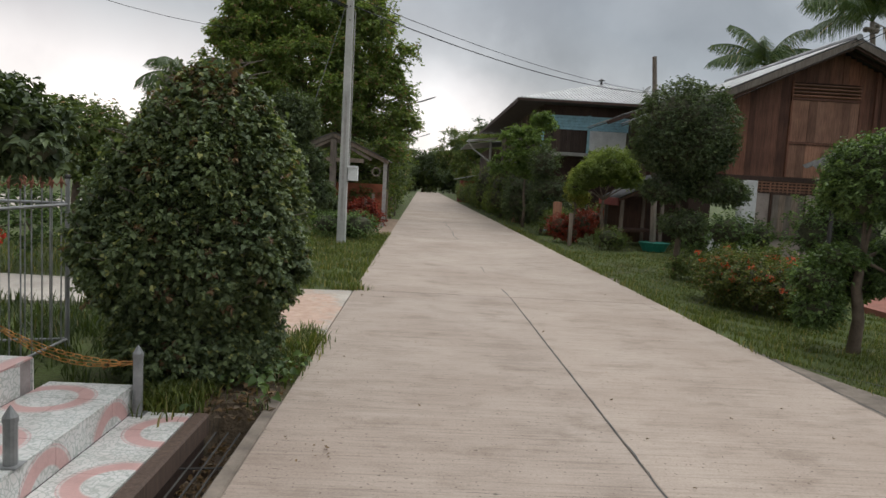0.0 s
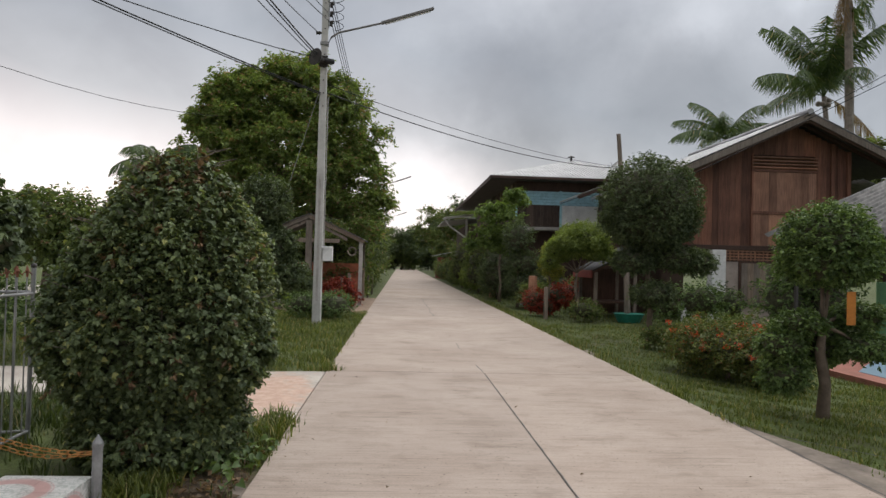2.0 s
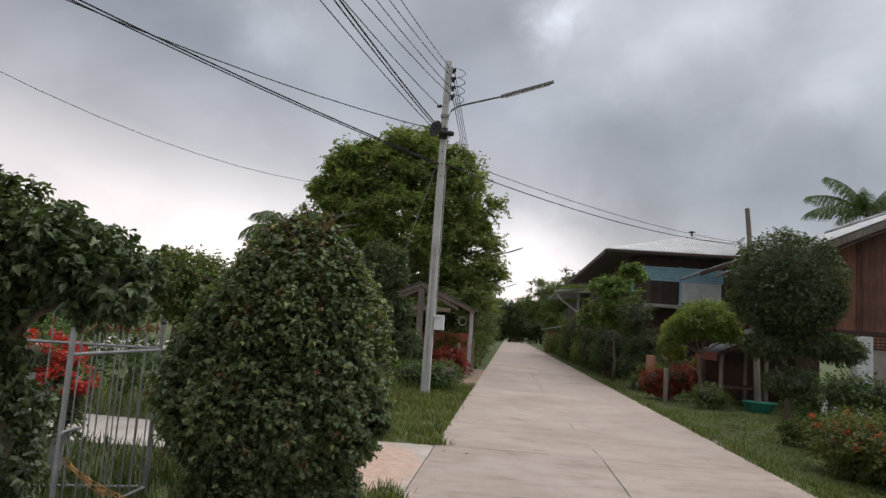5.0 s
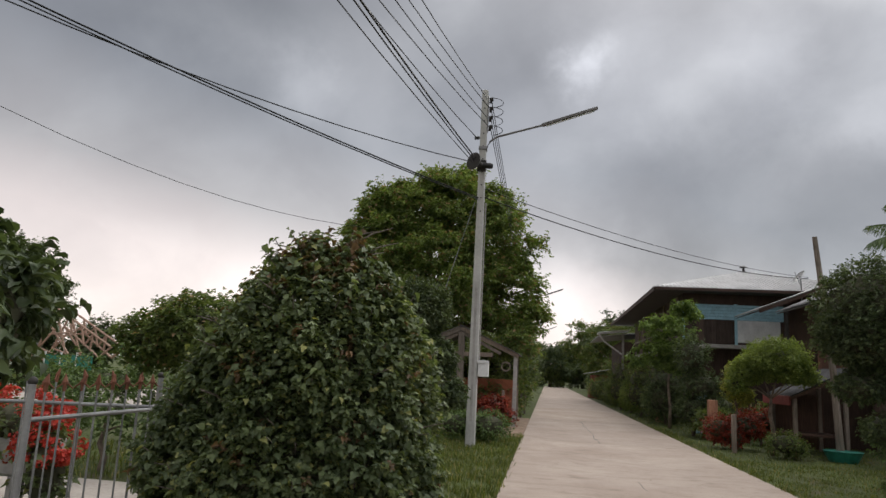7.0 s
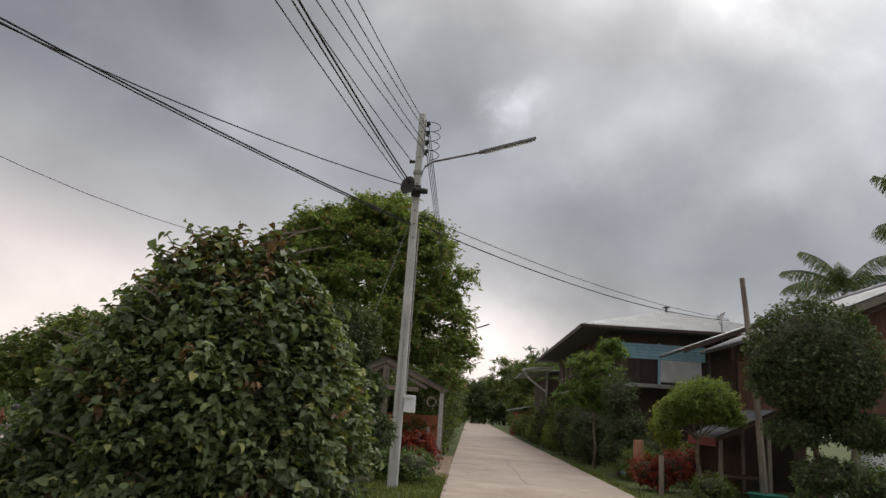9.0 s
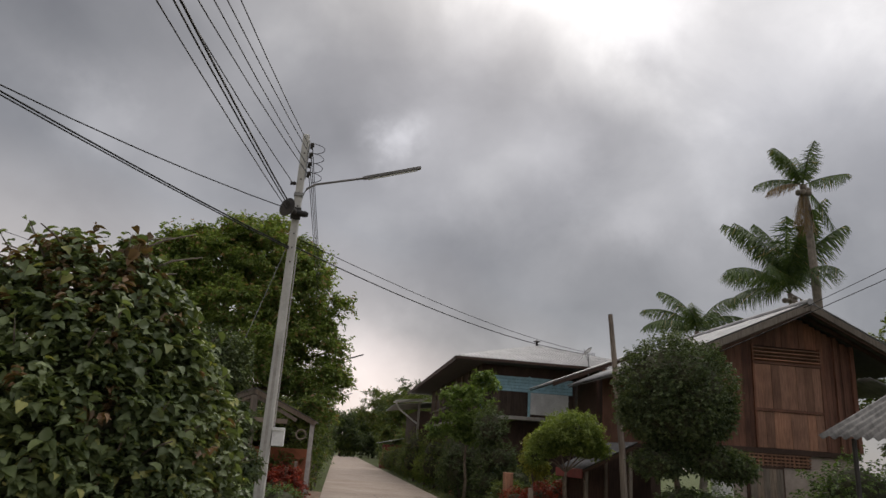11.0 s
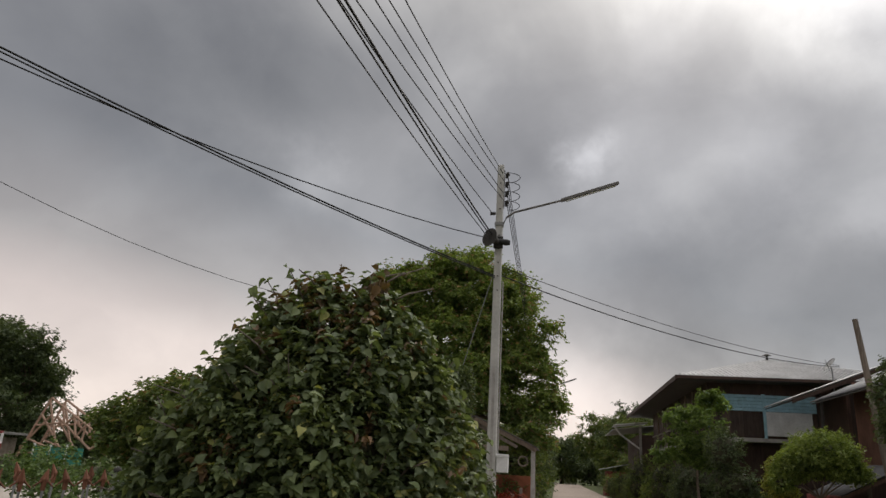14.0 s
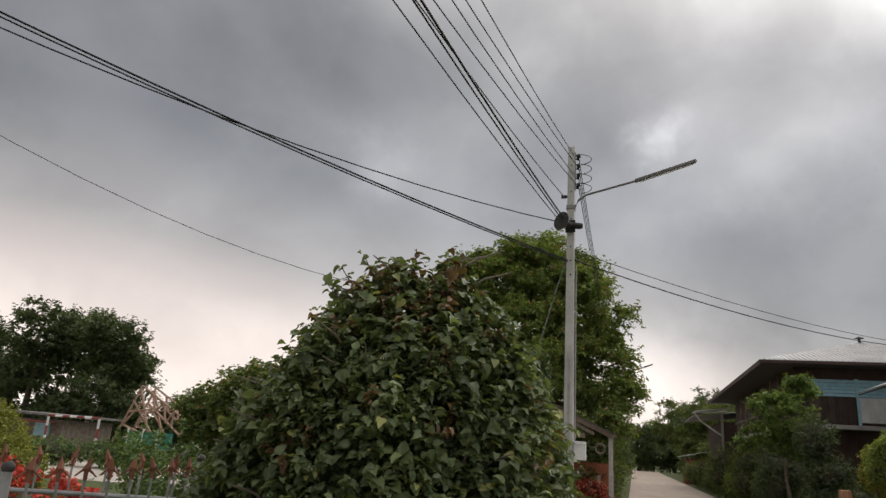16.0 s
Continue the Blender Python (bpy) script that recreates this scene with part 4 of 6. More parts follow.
# ---- clipped bush by the road ----
def clipped_bush():
    cx, cy = -2.84, 4.2
    e = thing("clipped_bush", (cx, cy, 0), "tall egg-shaped clipped bush with dense dark green leaves", "bush")
    rng = np.random.default_rng(7)
    prof_z = np.array([0.0, 0.12, 0.3, 0.43, 0.56, 0.75, 0.95, 1.3, 1.6, 1.82, 1.98, 2.08, 2.14])
    prof_r = np.array([0.45, 0.55, 0.57, 0.49, 0.65, 0.75, 0.78, 0.72, 0.59, 0.42, 0.26, 0.15, 0.06])
    n = 10800
    z = rng.uniform(0.0, 2.12, n * 3)
    r = np.interp(z, prof_z, prof_r)
    keep = rng.uniform(0, 0.85, n * 3) < r + 0.03
    z, r = z[keep][:n], r[keep][:n]
    n = len(z)
    a = rng.uniform(0, 2 * np.pi, n)
    lump = 1 + 0.05 * np.sin(3 * a + 4 * z) + 0.04 * np.sin(7 * a - 6 * z + 1) + 0.035 * np.cos(11 * a + 9 * z) + 0.035 * np.sin(19 * a + 13 * z) * np.cos(23 * z - 5 * a)
    depth = 0.95 - 0.17 * rng.uniform(0, 1, n) ** 1.5 + 0.025 * rng.normal(0, 1, n)
    shift = np.interp(z, [0, 1.2, 2.2], [0.0, 0.0, 1.0])
    C = np.stack([cx + r * lump * depth * np.cos(a) + 0.22 * shift, cy + r * lump * depth * np.sin(a) - 0.32 * shift, z - 0.03], 1)
    slope = np.gradient(np.interp(np.linspace(0, 2.2, 200), prof_z, prof_r), 2.2 / 199)
    O = unit(np.stack([np.cos(a), np.sin(a), np.clip(-np.interp(z, np.linspace(0, 2.2, 200), slope), -0.4, 3)], 1))
    per = 9
    P, N, way = sprigs(C, O, per, 0.07, rng, 0.28, 0.35)
    odd = np.repeat(rng.uniform(0, 1, n), per)
    za, aa = np.repeat(z, per), np.repeat(a, per)
    brown = (za > 1.85) & (odd < 0.24) | (odd < 0.012) | (np.sin(3 * aa + 9 * za) * np.cos(5 * aa - 7 * za) > 0.82) & (odd < 0.24)
    leaves("leaves", P[~brown], N[~brown], 0.037, L_BUSH, e, rng, rich=True, spread=0.4, width=0.8, fold=0.16, way=way[~brown], uneven=(0.5, 1.3))
    leaves("browned_leaves", P[brown], N[brown], 0.034, L_BROWN, e, rng, "browned new leaves", rich=True, spread=0.4, width=0.6, way=way[brown])
    # dark shell added inside the bush, coloured like the shade between its leaves
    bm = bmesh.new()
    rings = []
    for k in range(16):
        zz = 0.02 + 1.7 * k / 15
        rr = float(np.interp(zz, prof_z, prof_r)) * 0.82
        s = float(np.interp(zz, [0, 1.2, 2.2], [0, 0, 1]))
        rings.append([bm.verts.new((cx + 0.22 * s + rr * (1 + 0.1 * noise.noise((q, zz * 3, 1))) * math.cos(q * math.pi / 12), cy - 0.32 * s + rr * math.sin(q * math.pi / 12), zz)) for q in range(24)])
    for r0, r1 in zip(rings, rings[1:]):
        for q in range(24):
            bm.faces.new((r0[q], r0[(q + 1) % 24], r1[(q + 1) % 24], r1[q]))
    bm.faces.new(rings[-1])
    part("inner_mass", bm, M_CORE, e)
    bm = bmesh.new()
    random.seed(9)
    for k in range(80):
        a, zz = random.uniform(0, 6.28), random.uniform(0.5, 2.12)
        rr = float(np.interp(zz, prof_z, prof_r))
        s = float(np.interp(zz, [0, 1.2, 2.2], [0, 0, 1]))
        p = Vector((cx + 0.22 * s + rr * 0.8 * math.cos(a), cy - 0.32 * s + rr * 0.8 * math.sin(a), zz))
        q = p + Vector((math.cos(a) * 0.2, math.sin(a) * 0.2, 0.08)) * random.uniform(0.7, 1.25)
        tube([p, p.lerp(q, 0.5) + Vector((0, 0, 0.015)), q], [0.005, 0.004, 0.002], 5, bm)
    # new shoots that stand out of the clipped outline
    tips, ways = [], []
    for k in range(110):
        a, zz = random.uniform(0, 6.28), random.uniform(0.8, 2.02)
        rr = float(np.interp(zz, prof_z, prof_r))
        s = float(np.interp(zz, [0, 1.2, 2.2], [0, 0, 1]))
        p = Vector((cx + 0.22 * s + rr * 0.92 * math.cos(a), cy - 0.32 * s + rr * 0.92 * math.sin(a), zz))
        way = Vector((math.cos(a), math.sin(a), random.uniform(0.3, 1.8))).normalized()
        q = p + way * random.uniform(0.05, 0.15)
        tube([p, p.lerp(q, 0.5), q], [0.004, 0.003, 0.0015], 5, bm)
        for j in range(7):
            f = 0.3 + 0.7 * j / 6
            tips.append(p.lerp(q, f) + Vector((random.uniform(-1, 1), random.uniform(-1, 1), random.uniform(-1, 1))) * 0.025)
            ways.append(way + Vector((0, 0, 0.6)))
    # browned shoots that crown the top
    burnt, burnt_ways = [], []
    for k in range(14):
        p = Vector((cx + 0.2 + random.gauss(0, 0.05), cy - 0.29 + random.gauss(0, 0.06), 1.93))
        q = p + Vector((random.uniform(-0.08, 0.08), random.uniform(-0.08, 0.08), random.uniform(0.1, 0.24)))
        tube([p, p.lerp(q, 0.5), q], [0.004, 0.003, 0.0015], 5, bm)
        for j in range(9):
            burnt.append(p.lerp(q, 0.35 + 0.65 * j / 8) + Vector((random.uniform(-1, 1), random.uniform(-1, 1), random.uniform(-1, 1))) * 0.02)
            burnt_ways.append(Vector((random.uniform(-1, 1), random.uniform(-1, 1), 0.6)))
    leaves("burnt_leaves", np.array(burnt), np.array(burnt_ways), 0.04, L_BROWN, e, rng, "curled brown leaves of the top shoots", rich=True, spread=0.7)
    leaves("shoot_leaves", np.array(tips), np.array(ways), 0.04, L_BUSH, e, rng, rich=True, spread=0.8)
    tagged(part("twig_mass", bm, M_GREYWOOD, e, "bare brown twigs"), kind="stuff")


clipped_bush()
grown("vine_bush", (-2.95, 1.4, 0), 1.2, 0.04, [(0.0, -0.05, 0.45, 0.28, 0.28, 0.5), (0.0, -0.05, 1.0, 0.27, 0.3, 0.42), (-0.07, 0.0, 1.59, 0.41, 0.32, 0.26), (0.25, 0.0, 1.6, 0.24, 0.25, 0.15), (0.45, 0.02, 1.51, 0.16, 0.18, 0.13), (-0.5, 0, 1.56, 0.4, 0.34, 0.25)], 50000, 0.029, L_DARK, "overhanging dark green vine bush beside the tiled steps", "bush", 51, rich=True, inner=0.6, ragged=0.16, per=9, core_k=0.72)

# ---- left verge ----
grown("topiary_tree", (-3.1, 8.9, 0), 1.9, 0.05, [(0.0, 0.0, 2.2, 0.42, 0.42, 0.4), (0.2, -0.1, 1.62, 0.34, 0.34, 0.28), (0.3, -0.1, 1.22, 0.36, 0.36, 0.24), (-0.1, 0, 1.4, 0.3, 0.3, 0.3)], 20000, 0.045, L_DARK, "cloud-pruned topiary tree with a round dark crown", "tree", 61, group="topiary trees", ragged=0.08)
grown("hedge", (-3.1, 16.4, 0), 0.3, 0.03, [(-0.45, 0, 0.33, 0.5, 0.5, 0.36), (0.35, 0, 0.33, 0.55, 0.55, 0.38), (0, 0.1, 0.35, 0.5, 0.5, 0.36)], 6500, 0.045, L_TOPIARY, "low clipped round green hedge behind the power pole", "hedge", 62, ragged=0.05)
grown("garden_bush", (-6.3, 9.5, 0), 1.3, 0.07, [(0, 0, 1.9, 0.75, 0.75, 0.5), (0.3, 0, 1.55, 0.6, 0.7, 0.4), (-0.75, 0.3, 1.7, 0.7, 0.7, 0.45), (0.75, 0.2, 1.35, 0.45, 0.5, 0.45)], 22000, 0.07, L_TREE, "small round-crowned green garden tree behind the fence", "tree", 63, core_k=0.6)
grown("garden_bush", (-4.9, 11.5, 0), 0.8, 0.06, [(0, 0, 1.0, 0.8, 0.8, 0.85), (-0.9, 0.5, 1.2, 0.8, 0.8, 0.9), (0.9, 0.8, 0.8, 0.7, 0.7, 0.75)], 7000, 0.07, L_TREE, "mixed green shrub in the garden", "bush", 64)
grown("big_tree", (-5.9, 26.5, 0), 3.4, 0.28, [(0, 0, 5.5, 2.9, 2.8, 2.5), (-0.9, 0, 7.5, 1.6, 1.7, 1.4), (0.8, -0.4, 7.8, 1.5, 1.6, 1.2), (1.9, -0.3, 6.2, 1.7, 1.8, 1.8), (-2.2, 0, 5.9, 1.6, 1.7, 1.4), (2.6, -0.2, 4.4, 1.4, 1.6, 1.5), (-2.7, 0.2, 4.2, 1.5, 1.6, 1.4), (0.6, -2.0, 4.2, 1.8, 1.2, 1.6), (1.9, -0.6, 7.5, 0.8, 0.8, 0.7), (-2.0, 0, 7.2, 0.8, 0.8, 0.7), (3.6, -0.4, 4.7, 0.7, 0.7, 0.5), (3.0, -0.8, 2.9, 1.0, 1.0, 0.9), (0.1, 0, 8.7, 0.7, 0.7, 0.55), (-1.2, 0, 8.5, 0.6, 0.6, 0.5), (2.9, 0, 5.6, 0.7, 0.8, 0.6), (-1.9, -0.3, 7.5, 1.1, 1.0, 1.0), (-2.7, 0, 6.5, 1.0, 1.0, 0.9), (-2.6, 0, 7.4, 0.5, 0.5, 0.45), (2.3, 0, 8.3, 0.5, 0.5, 0.4), (1.2, 0, 8.9, 0.5, 0.5, 0.4), (-0.5, 0, 9.0, 0.45, 0.5, 0.4), (3.9, -0.3, 3.7, 0.6, 0.6, 0.4), (3.5, 0, 6.4, 0.5, 0.5, 0.4)], 150000, 0.15, L_BIG, "large spreading tree with a full green crown", "tree", 65, ragged=0.4, core=False, clumps=560, clump_size=0.5, per=7, reach=1.9, width=0.5)


# ---- power poles and wires ----
def power_pole(x, y, detail=True):
    e = thing("power_pole", (x, y, -0.04), "square concrete power pole with insulators and lamp arm", "power pole", "power poles")
    bm = bmesh.new()
    bmesh.ops.create_cube(bm, size=1, matrix=Matrix.LocRotScale((x, y, 3.9), None, (0.2, 0.2, 7.9)))
    for v in bm.verts:
        if v.co.z > 4:
            v.co.x = x + (v.co.x - x) * 0.68
            v.co.y = y + (v.co.y - y) * 0.68
    bmesh.ops.bevel(bm, geom=list(bm.edges), offset=0.018, segments=1, affect="EDGES")
    part("shaft", bm, M_POLE, e)
    # darker strip on the face in place of a groove's shade
    part("groove_shade_strip", box(x - 0.028, x + 0.028, y - 0.104, y - 0.098, 0.5, 3.4, 0), M_CEMENT, e, "long darker strip standing for the shade of a recess")
    for k in range(9):
        # dark plugs before the shaft stand for shade in the step holes
        part("hole_shade_plug", tube([(x + 0.01, y - 0.087 + 0.002 * k, 5.0 + 0.3 * k), (x + 0.01, y - 0.096 + 0.002 * k, 5.0 + 0.3 * k)], 0.016, 8), M_DARKIRON, e)
    part("rack", box(x + 0.075, x + 0.095, y - 0.03, y + 0.03, 6.85, 7.72, 0.003), M_STEEL, e)
    for k in range(4):
        z = 6.95 + 0.22 * k
        ins = part("insulator", tube([(x + 0.1, y, z - 0.05), (x + 0.15, y, z - 0.045), (x + 0.15, y, z - 0.01), (x + 0.13, y, z), (x + 0.15, y, z + 0.01), (x + 0.15, y, z + 0.045), (x + 0.1, y, z + 0.05)], [0.012, 0.045, 0.05, 0.028, 0.05, 0.045, 0.012], 10), M_DARKIRON, e, "dark spool insulator", True)
        loop = [(x + 0.17 + 0.25 * math.sin(q), y - 0.05 + 0.045 * q, z - 0.05 + 0.09 * math.cos(q)) for q in [0.3 * i for i in range(11)]]
        part("jumper", tube(loop, 0.008, 5), M_BLACK, ins)
    part("side_insulator", tube([(x - 0.08, y, 6.72), (x - 0.13, y, 6.72), (x - 0.15, y, 6.72), (x - 0.2, y, 6.72)], [0.02, 0.045, 0.03, 0.045], 10), M_DARKIRON, e)
    # lamp arm and tube lamp
    arm = part("lamp_arm", tube([(x + 0.08, y - 0.05, 6.45), (x + 0.16, y - 0.04, 6.62), (x + 0.32, y - 0.02, 6.74), (x + 1.35, y + 0.04, 7.04)], 0.024, 8), M_LAMPSTEEL_SHADED, e)
    lamp = part("lamp_housing", beam((x + 1.3, y + 0.04, 7.03), (x + 2.52, y + 0.22, 7.5), 0.10, 0.06), M_LAMPSTEEL_SHADED, e)
    part("lamp_tube", tube([(x + 1.4, y + 0.05, 7.02), (x + 2.45, y + 0.21, 7.43)], 0.022, 8), M_WHITE, e, "white fluorescent tube")
    part("arm_clamp", box(x - 0.09, x + 0.09, y - 0.1, y + 0.1, 6.42, 6.5, 0.005), M_STEEL, e)
    return e


PX, PY = -3.05, 15.15
power_pole(PX, PY)
power_pole(-3.1, 47.3)
power_pole(-3.1, 82)
power_pole(-6.6, -24)

speaker = thing("horn_loudspeaker", (PX - 0.2, PY - 0.12, 6.0), "dark grey horn loudspeaker clamped to the power pole", "loudspeaker")
part("horn", tube([(PX + 0.04, PY - 0.12, 6.03), (PX - 0.02, PY - 0.2, 6.03), (PX - 0.1, PY - 0.31, 6.04), (PX - 0.16, PY - 0.39, 6.05), (PX - 0.162, PY - 0.392, 6.05), (PX - 0.1, PY - 0.31, 6.04)], [0.05, 0.055, 0.11, 0.2, 0.19, 0.09], 20), M_DARKIRON, speaker, smooth=False)
part("driver", tube([(PX + 0.02, PY - 0.16, 6.03), (PX + 0.18, PY - 0.13, 6.02), (PX + 0.25, PY - 0.12, 6.02)], [0.06, 0.07, 0.05], 12), M_BLACK, speaker)
part("bracket", box(PX - 0.1, PX + 0.1, PY - 0.12, PY - 0.085, 5.9, 6.16, 0.004), M_DARKIRON, speaker)

mbox = thing("meter_box", (PX + 0.15, PY - 0.05, 1.45), "white electric meter box strapped to the power pole", "meter box")
part("body", box(PX + 0.105, PX + 0.33, PY - 0.13, PY + 0.05, 1.42, 1.74, 0.012), M_WHITE, mbox)
part("lid", box(PX + 0.095, PX + 0.34, PY - 0.15, PY - 0.128, 1.70, 1.76, 0.005), M_WHITE, mbox)
part("conduit", tube([(PX + 0.12, PY - 0.03, 1.76), (PX + 0.12, PY - 0.03, 5.2)], 0.014, 6), M_CEMENT, mbox)

guy = thing("guy_wire", (-4.7, 18.4, 0), "slanting steel stay wire of the power pole", "wire")
part("strand", tube([(-4.55, 14.4, -0.03), (PX - 0.05, PY, 5.5)], 0.0065, 5), M_STEEL, guy)
part("guard", tube([(-4.55, 14.4, -0.03), (-4.15, 14.6, 1.5)], 0.02, 6), M_CEMENT, guy)


def wire(a, b, sag, r, label, n=18):
    e = thing("overhead_wire", a, label, "wire", "overhead wires")
    part("cable", tube(sagging(a, b, sag, n), r, 5), M_BLACK, e, smooth=True)


for k in range(4):
    wire((PX + 0.1 - 0.05 * (k % 2), PY - 0.05, 6.98 + 0.22 * k), (-6.5 - (1.0, 0.5, 0.6, 0.0)[k], -24, 6.98 + 0.22 * k), 1.5, 0.009, "black bare power line between the poles")
    wire((PX + 0.15, PY + 0.05, 6.95 + 0.22 * k), (-2.95, 47.3, 6.95 + 0.22 * k), 0.45, 0.009, "black bare power line between the poles")
wire((PX - 0.15, PY, 6.72), (-6.7, -24, 6.7), 1.4, 0.009, "black bare power line between the poles")
wire((PX - 0.1, PY - 0.1, 6.15), (-6.1, -24, 6.5), 0.95, 0.016, "thick bundled black aerial cable")
wire((PX - 0.12, PY - 0.1, 6.1), (-6.3, -24, 6.4), 0.9, 0.012, "thin black aerial cable")
wire((PX - 0.15, PY - 0.1, 6.05), (-6.8, -24, 6.35), 0.95, 0.009, "thin black aerial cable")
wire((PX - 0.12, PY - 0.1, 6.1), (-16.5, -1.7, 8.6), 1.1, 0.011, "thin black aerial cable")
wire((PX - 0.05, PY - 0.1, 5.3), (-16.5, -1.8, 8.6), 0.5, 0.015, "thick black telephone cable")
wire((PX - 0.05, PY - 0.12, 5.26), (-16.5, -2.1, 8.45), 0.5, 0.012, "thin black telephone cable")
wire((PX + 0.1, PY - 0.1, 5.3), (8.3, 28.3, 5.75), 0.38, 0.014, "black service cable to the house")
wire((PX + 0.1, PY - 0.08, 5.5), (8.3, 28.3, 5.8), 0.3, 0.009, "thin black service cable to the house")
wire((-20.4, 2.7, 11.75), (-4.8, 30, 8.0), 3.4, 0.009, "thin black cable over the garden", 20)
wire((5.0, 17.4, 3.2), (13.0, 9.4, 7.95), 0.08, 0.009, "thin black house cable")
wire((9.6, 16.95, 5.62), (13.8, 9.6, 8.9), 0.08, 0.009, "thin black house cable")

# ---- wooden house with the gable ----
house = thing("wooden_house", (9.3, 20.5, 0), "two-storey house with red-brown plank gable and zinc roof", "house")
HY = 17.8
HX0, HX1, RX, RZ, SL = 7.0, 11.45, 9.78, 5.73, 0.455


def roof_z(x):
    return RZ - SL * abs(x - RX)


n = 27
pw = (HX1 - HX0) / n
random.seed(12)
wallp = part("gable_backing", box(HX0 + 0.02, HX1 - 0.02, HY + 0.035, HY + 0.06, 2.2, 4.2, 0), M_DARKWOOD_SHADE, house)
bm = bmesh.new()
tri_ = [bm.verts.new(p) for p in ((HX0, HY + 0.05, 4.15), (HX1, HY + 0.05, 4.15), (HX1, HY + 0.05, roof_z(HX1) - 0.1), (RX, HY + 0.05, RZ - 0.1), (HX0, HY + 0.05, roof_z(HX0) - 0.1))]
bm.faces.new(tri_)
part("gable_top", bm, M_DARKWOOD_SHADE, house)
for k in range(n):
    x0 = HX0 + k * pw
    xm = x0 + pw / 2
    d = random.uniform(0, 0.014)
    if 8.62 < xm < 10.52:
        top, low = roof_z(xm) - 0.12, 4.72
        piece("plank", house, M_PLANK, x0 + 0.003, x0 + pw - 0.003, HY - d, HY + 0.03, low, top)
    else:
        piece("plank", house, M_PLANK, x0 + 0.003, x0 + pw - 0.003, HY - d, HY + 0.03, 2.16 - random.uniform(0, 0.03), roof_z(xm) - 0.12)
for k in range(4):
    piece("louvre_slat", house, M_SHUTTER, 8.62, 10.52, HY - 0.05, HY + 0.02, 4.34 + 0.095 * k, 4.375 + 0.095 * k, tilt=(-25, 0, 0))
for x in (8.6, 10.5):
    piece("shutter_post", house, M_PLANK, x, x + 0.05, HY - 0.045, HY + 0.02, 2.16, 4.75)
piece("shutter_rail", house, M_PLANK, 8.6, 10.55, HY - 0.05, HY + 0.02, 3.06, 3.12)
piece("shutter_rail", house, M_PLANK, 8.6, 10.55, HY - 0.05, HY + 0.02, 4.25, 4.31)
for k in range(8):
    x0 = 8.66 + 0.23 * k
    piece("shutter_board", house, M_SHUTTER, x0, x0 + 0.224, HY - 0.015 - random.uniform(0, 0.01), HY + 0.02, 3.13, 4.24)
    piece("shutter_board", house, M_SHUTTER, x0, x0 + 0.224, HY - 0.015 - random.uniform(0, 0.01), HY + 0.02, 2.16, 3.05)
for x in (7.0, 10.95, 11.42):
    piece("corner_post", house, M_PLANK, x - 0.05, x + 0.06, HY - 0.06, HY + 0.04, 2.16, roof_z(x) - 0.1)
part("side_wall", box(HX0, HX0 + 0.05, HY + 0.06, 24.0, 2.16, 4.35, 0), M_PLANK, house)
part("side_wall", box(HX1 - 0.05, HX1, HY + 0.06, 24.0, 2.16, 4.6, 0), M_PLANK, house)
part("back_wall", box(HX0, HX1, 24.0, 24.06, 2.16, 4.6, 0), M_PLANK, house)
part("upper_floor", box(HX0, HX1, HY - 0.02, 24, 2.02, 2.15, 0.01), M_DARKWOOD_SHADE, house)
for sx, xe in ((-1, 5.95), (1, 12.9)):
    corrugated("roof_sheet", (RX, 16.95, RZ + 0.05), (0, 7.7, 0), (xe - RX, 0, -SL * abs(xe - RX)), 0.18, 0.022, M_OLDZINC, house)
    # panel added under the sheets, with the roof's shade in its colour
    part("roof_shade_panel", beam((RX, 17.0 + 3.8, RZ - 0.03), (xe, 17.0 + 3.8, RZ - 0.03 - SL * abs(xe - RX)), 7.4, 0.03), M_ZINC_SHADE, house, "underside of the roof with shade in its colour")
    part("barge_board", beam((RX, 16.98, RZ - 0.06), (xe, 16.98, RZ - 0.06 - SL * abs(xe - RX)), 0.035, 0.17), M_GREYWOOD, house)
    part("barge_board", beam((RX, 17.05, RZ - 0.16), (xe, 17.05, RZ - 0.16 - SL * abs(xe - RX)), 0.05, 0.1), M_DARKWOOD_SHADE, house)
    part("rafter", beam((RX, 17.5, RZ - 0.12), (xe, 17.5, RZ - 0.12 - SL * abs(xe - RX)), 0.06, 0.1), M_DARKWOOD_SHADE, house)
part("ridge_cap", tube([(RX, 16.93, RZ + 0.06), (RX, 24.7, RZ + 0.06)], 0.09, 10), M_OLDZINC, house, "zinc ridge cap")
corrugated("awning_sheet", (11.5, 17.3, 4.05), (0, 3, 0), (1.0, 0, -0.35), 0.18, 0.02, M_OLDZINC, house)
# ground storey
part("pillar", box(7.5, 7.9, HY - 0.05, HY + 0.3, -0.04, 2.02, 0.015), M_WHITE, house, "white painted pillar")
part("ground_wall", box(7.9, 11.4, HY + 0.05, HY + 0.17, -0.04, 1.7, 0.01), M_PLASTER, house)
part("upper_ground_wall", box(10.06, 11.4, HY + 0.05, HY + 0.17, 1.702, 2.02, 0.01), M_PLASTER, house)
for j in range(4):
    piece("vent_bar", house, M_SHUTTER, 7.9, 10.05, HY, HY + 0.06, 1.74 + 0.08 * j, 1.775 + 0.08 * j)
for k in range(18):
    piece("vent_stud", house, M_SHUTTER, 7.92 + 0.12 * k, 7.945 + 0.12 * k, HY + 0.02, HY + 0.06, 1.72, 2.02)
# dark sheet added behind the vent for the shade inside
part("vent_back", box(7.9, 10.05, HY + 0.08, HY + 0.12, 1.7, 2.02, 0), M_DARKWOOD_SHADE, house)
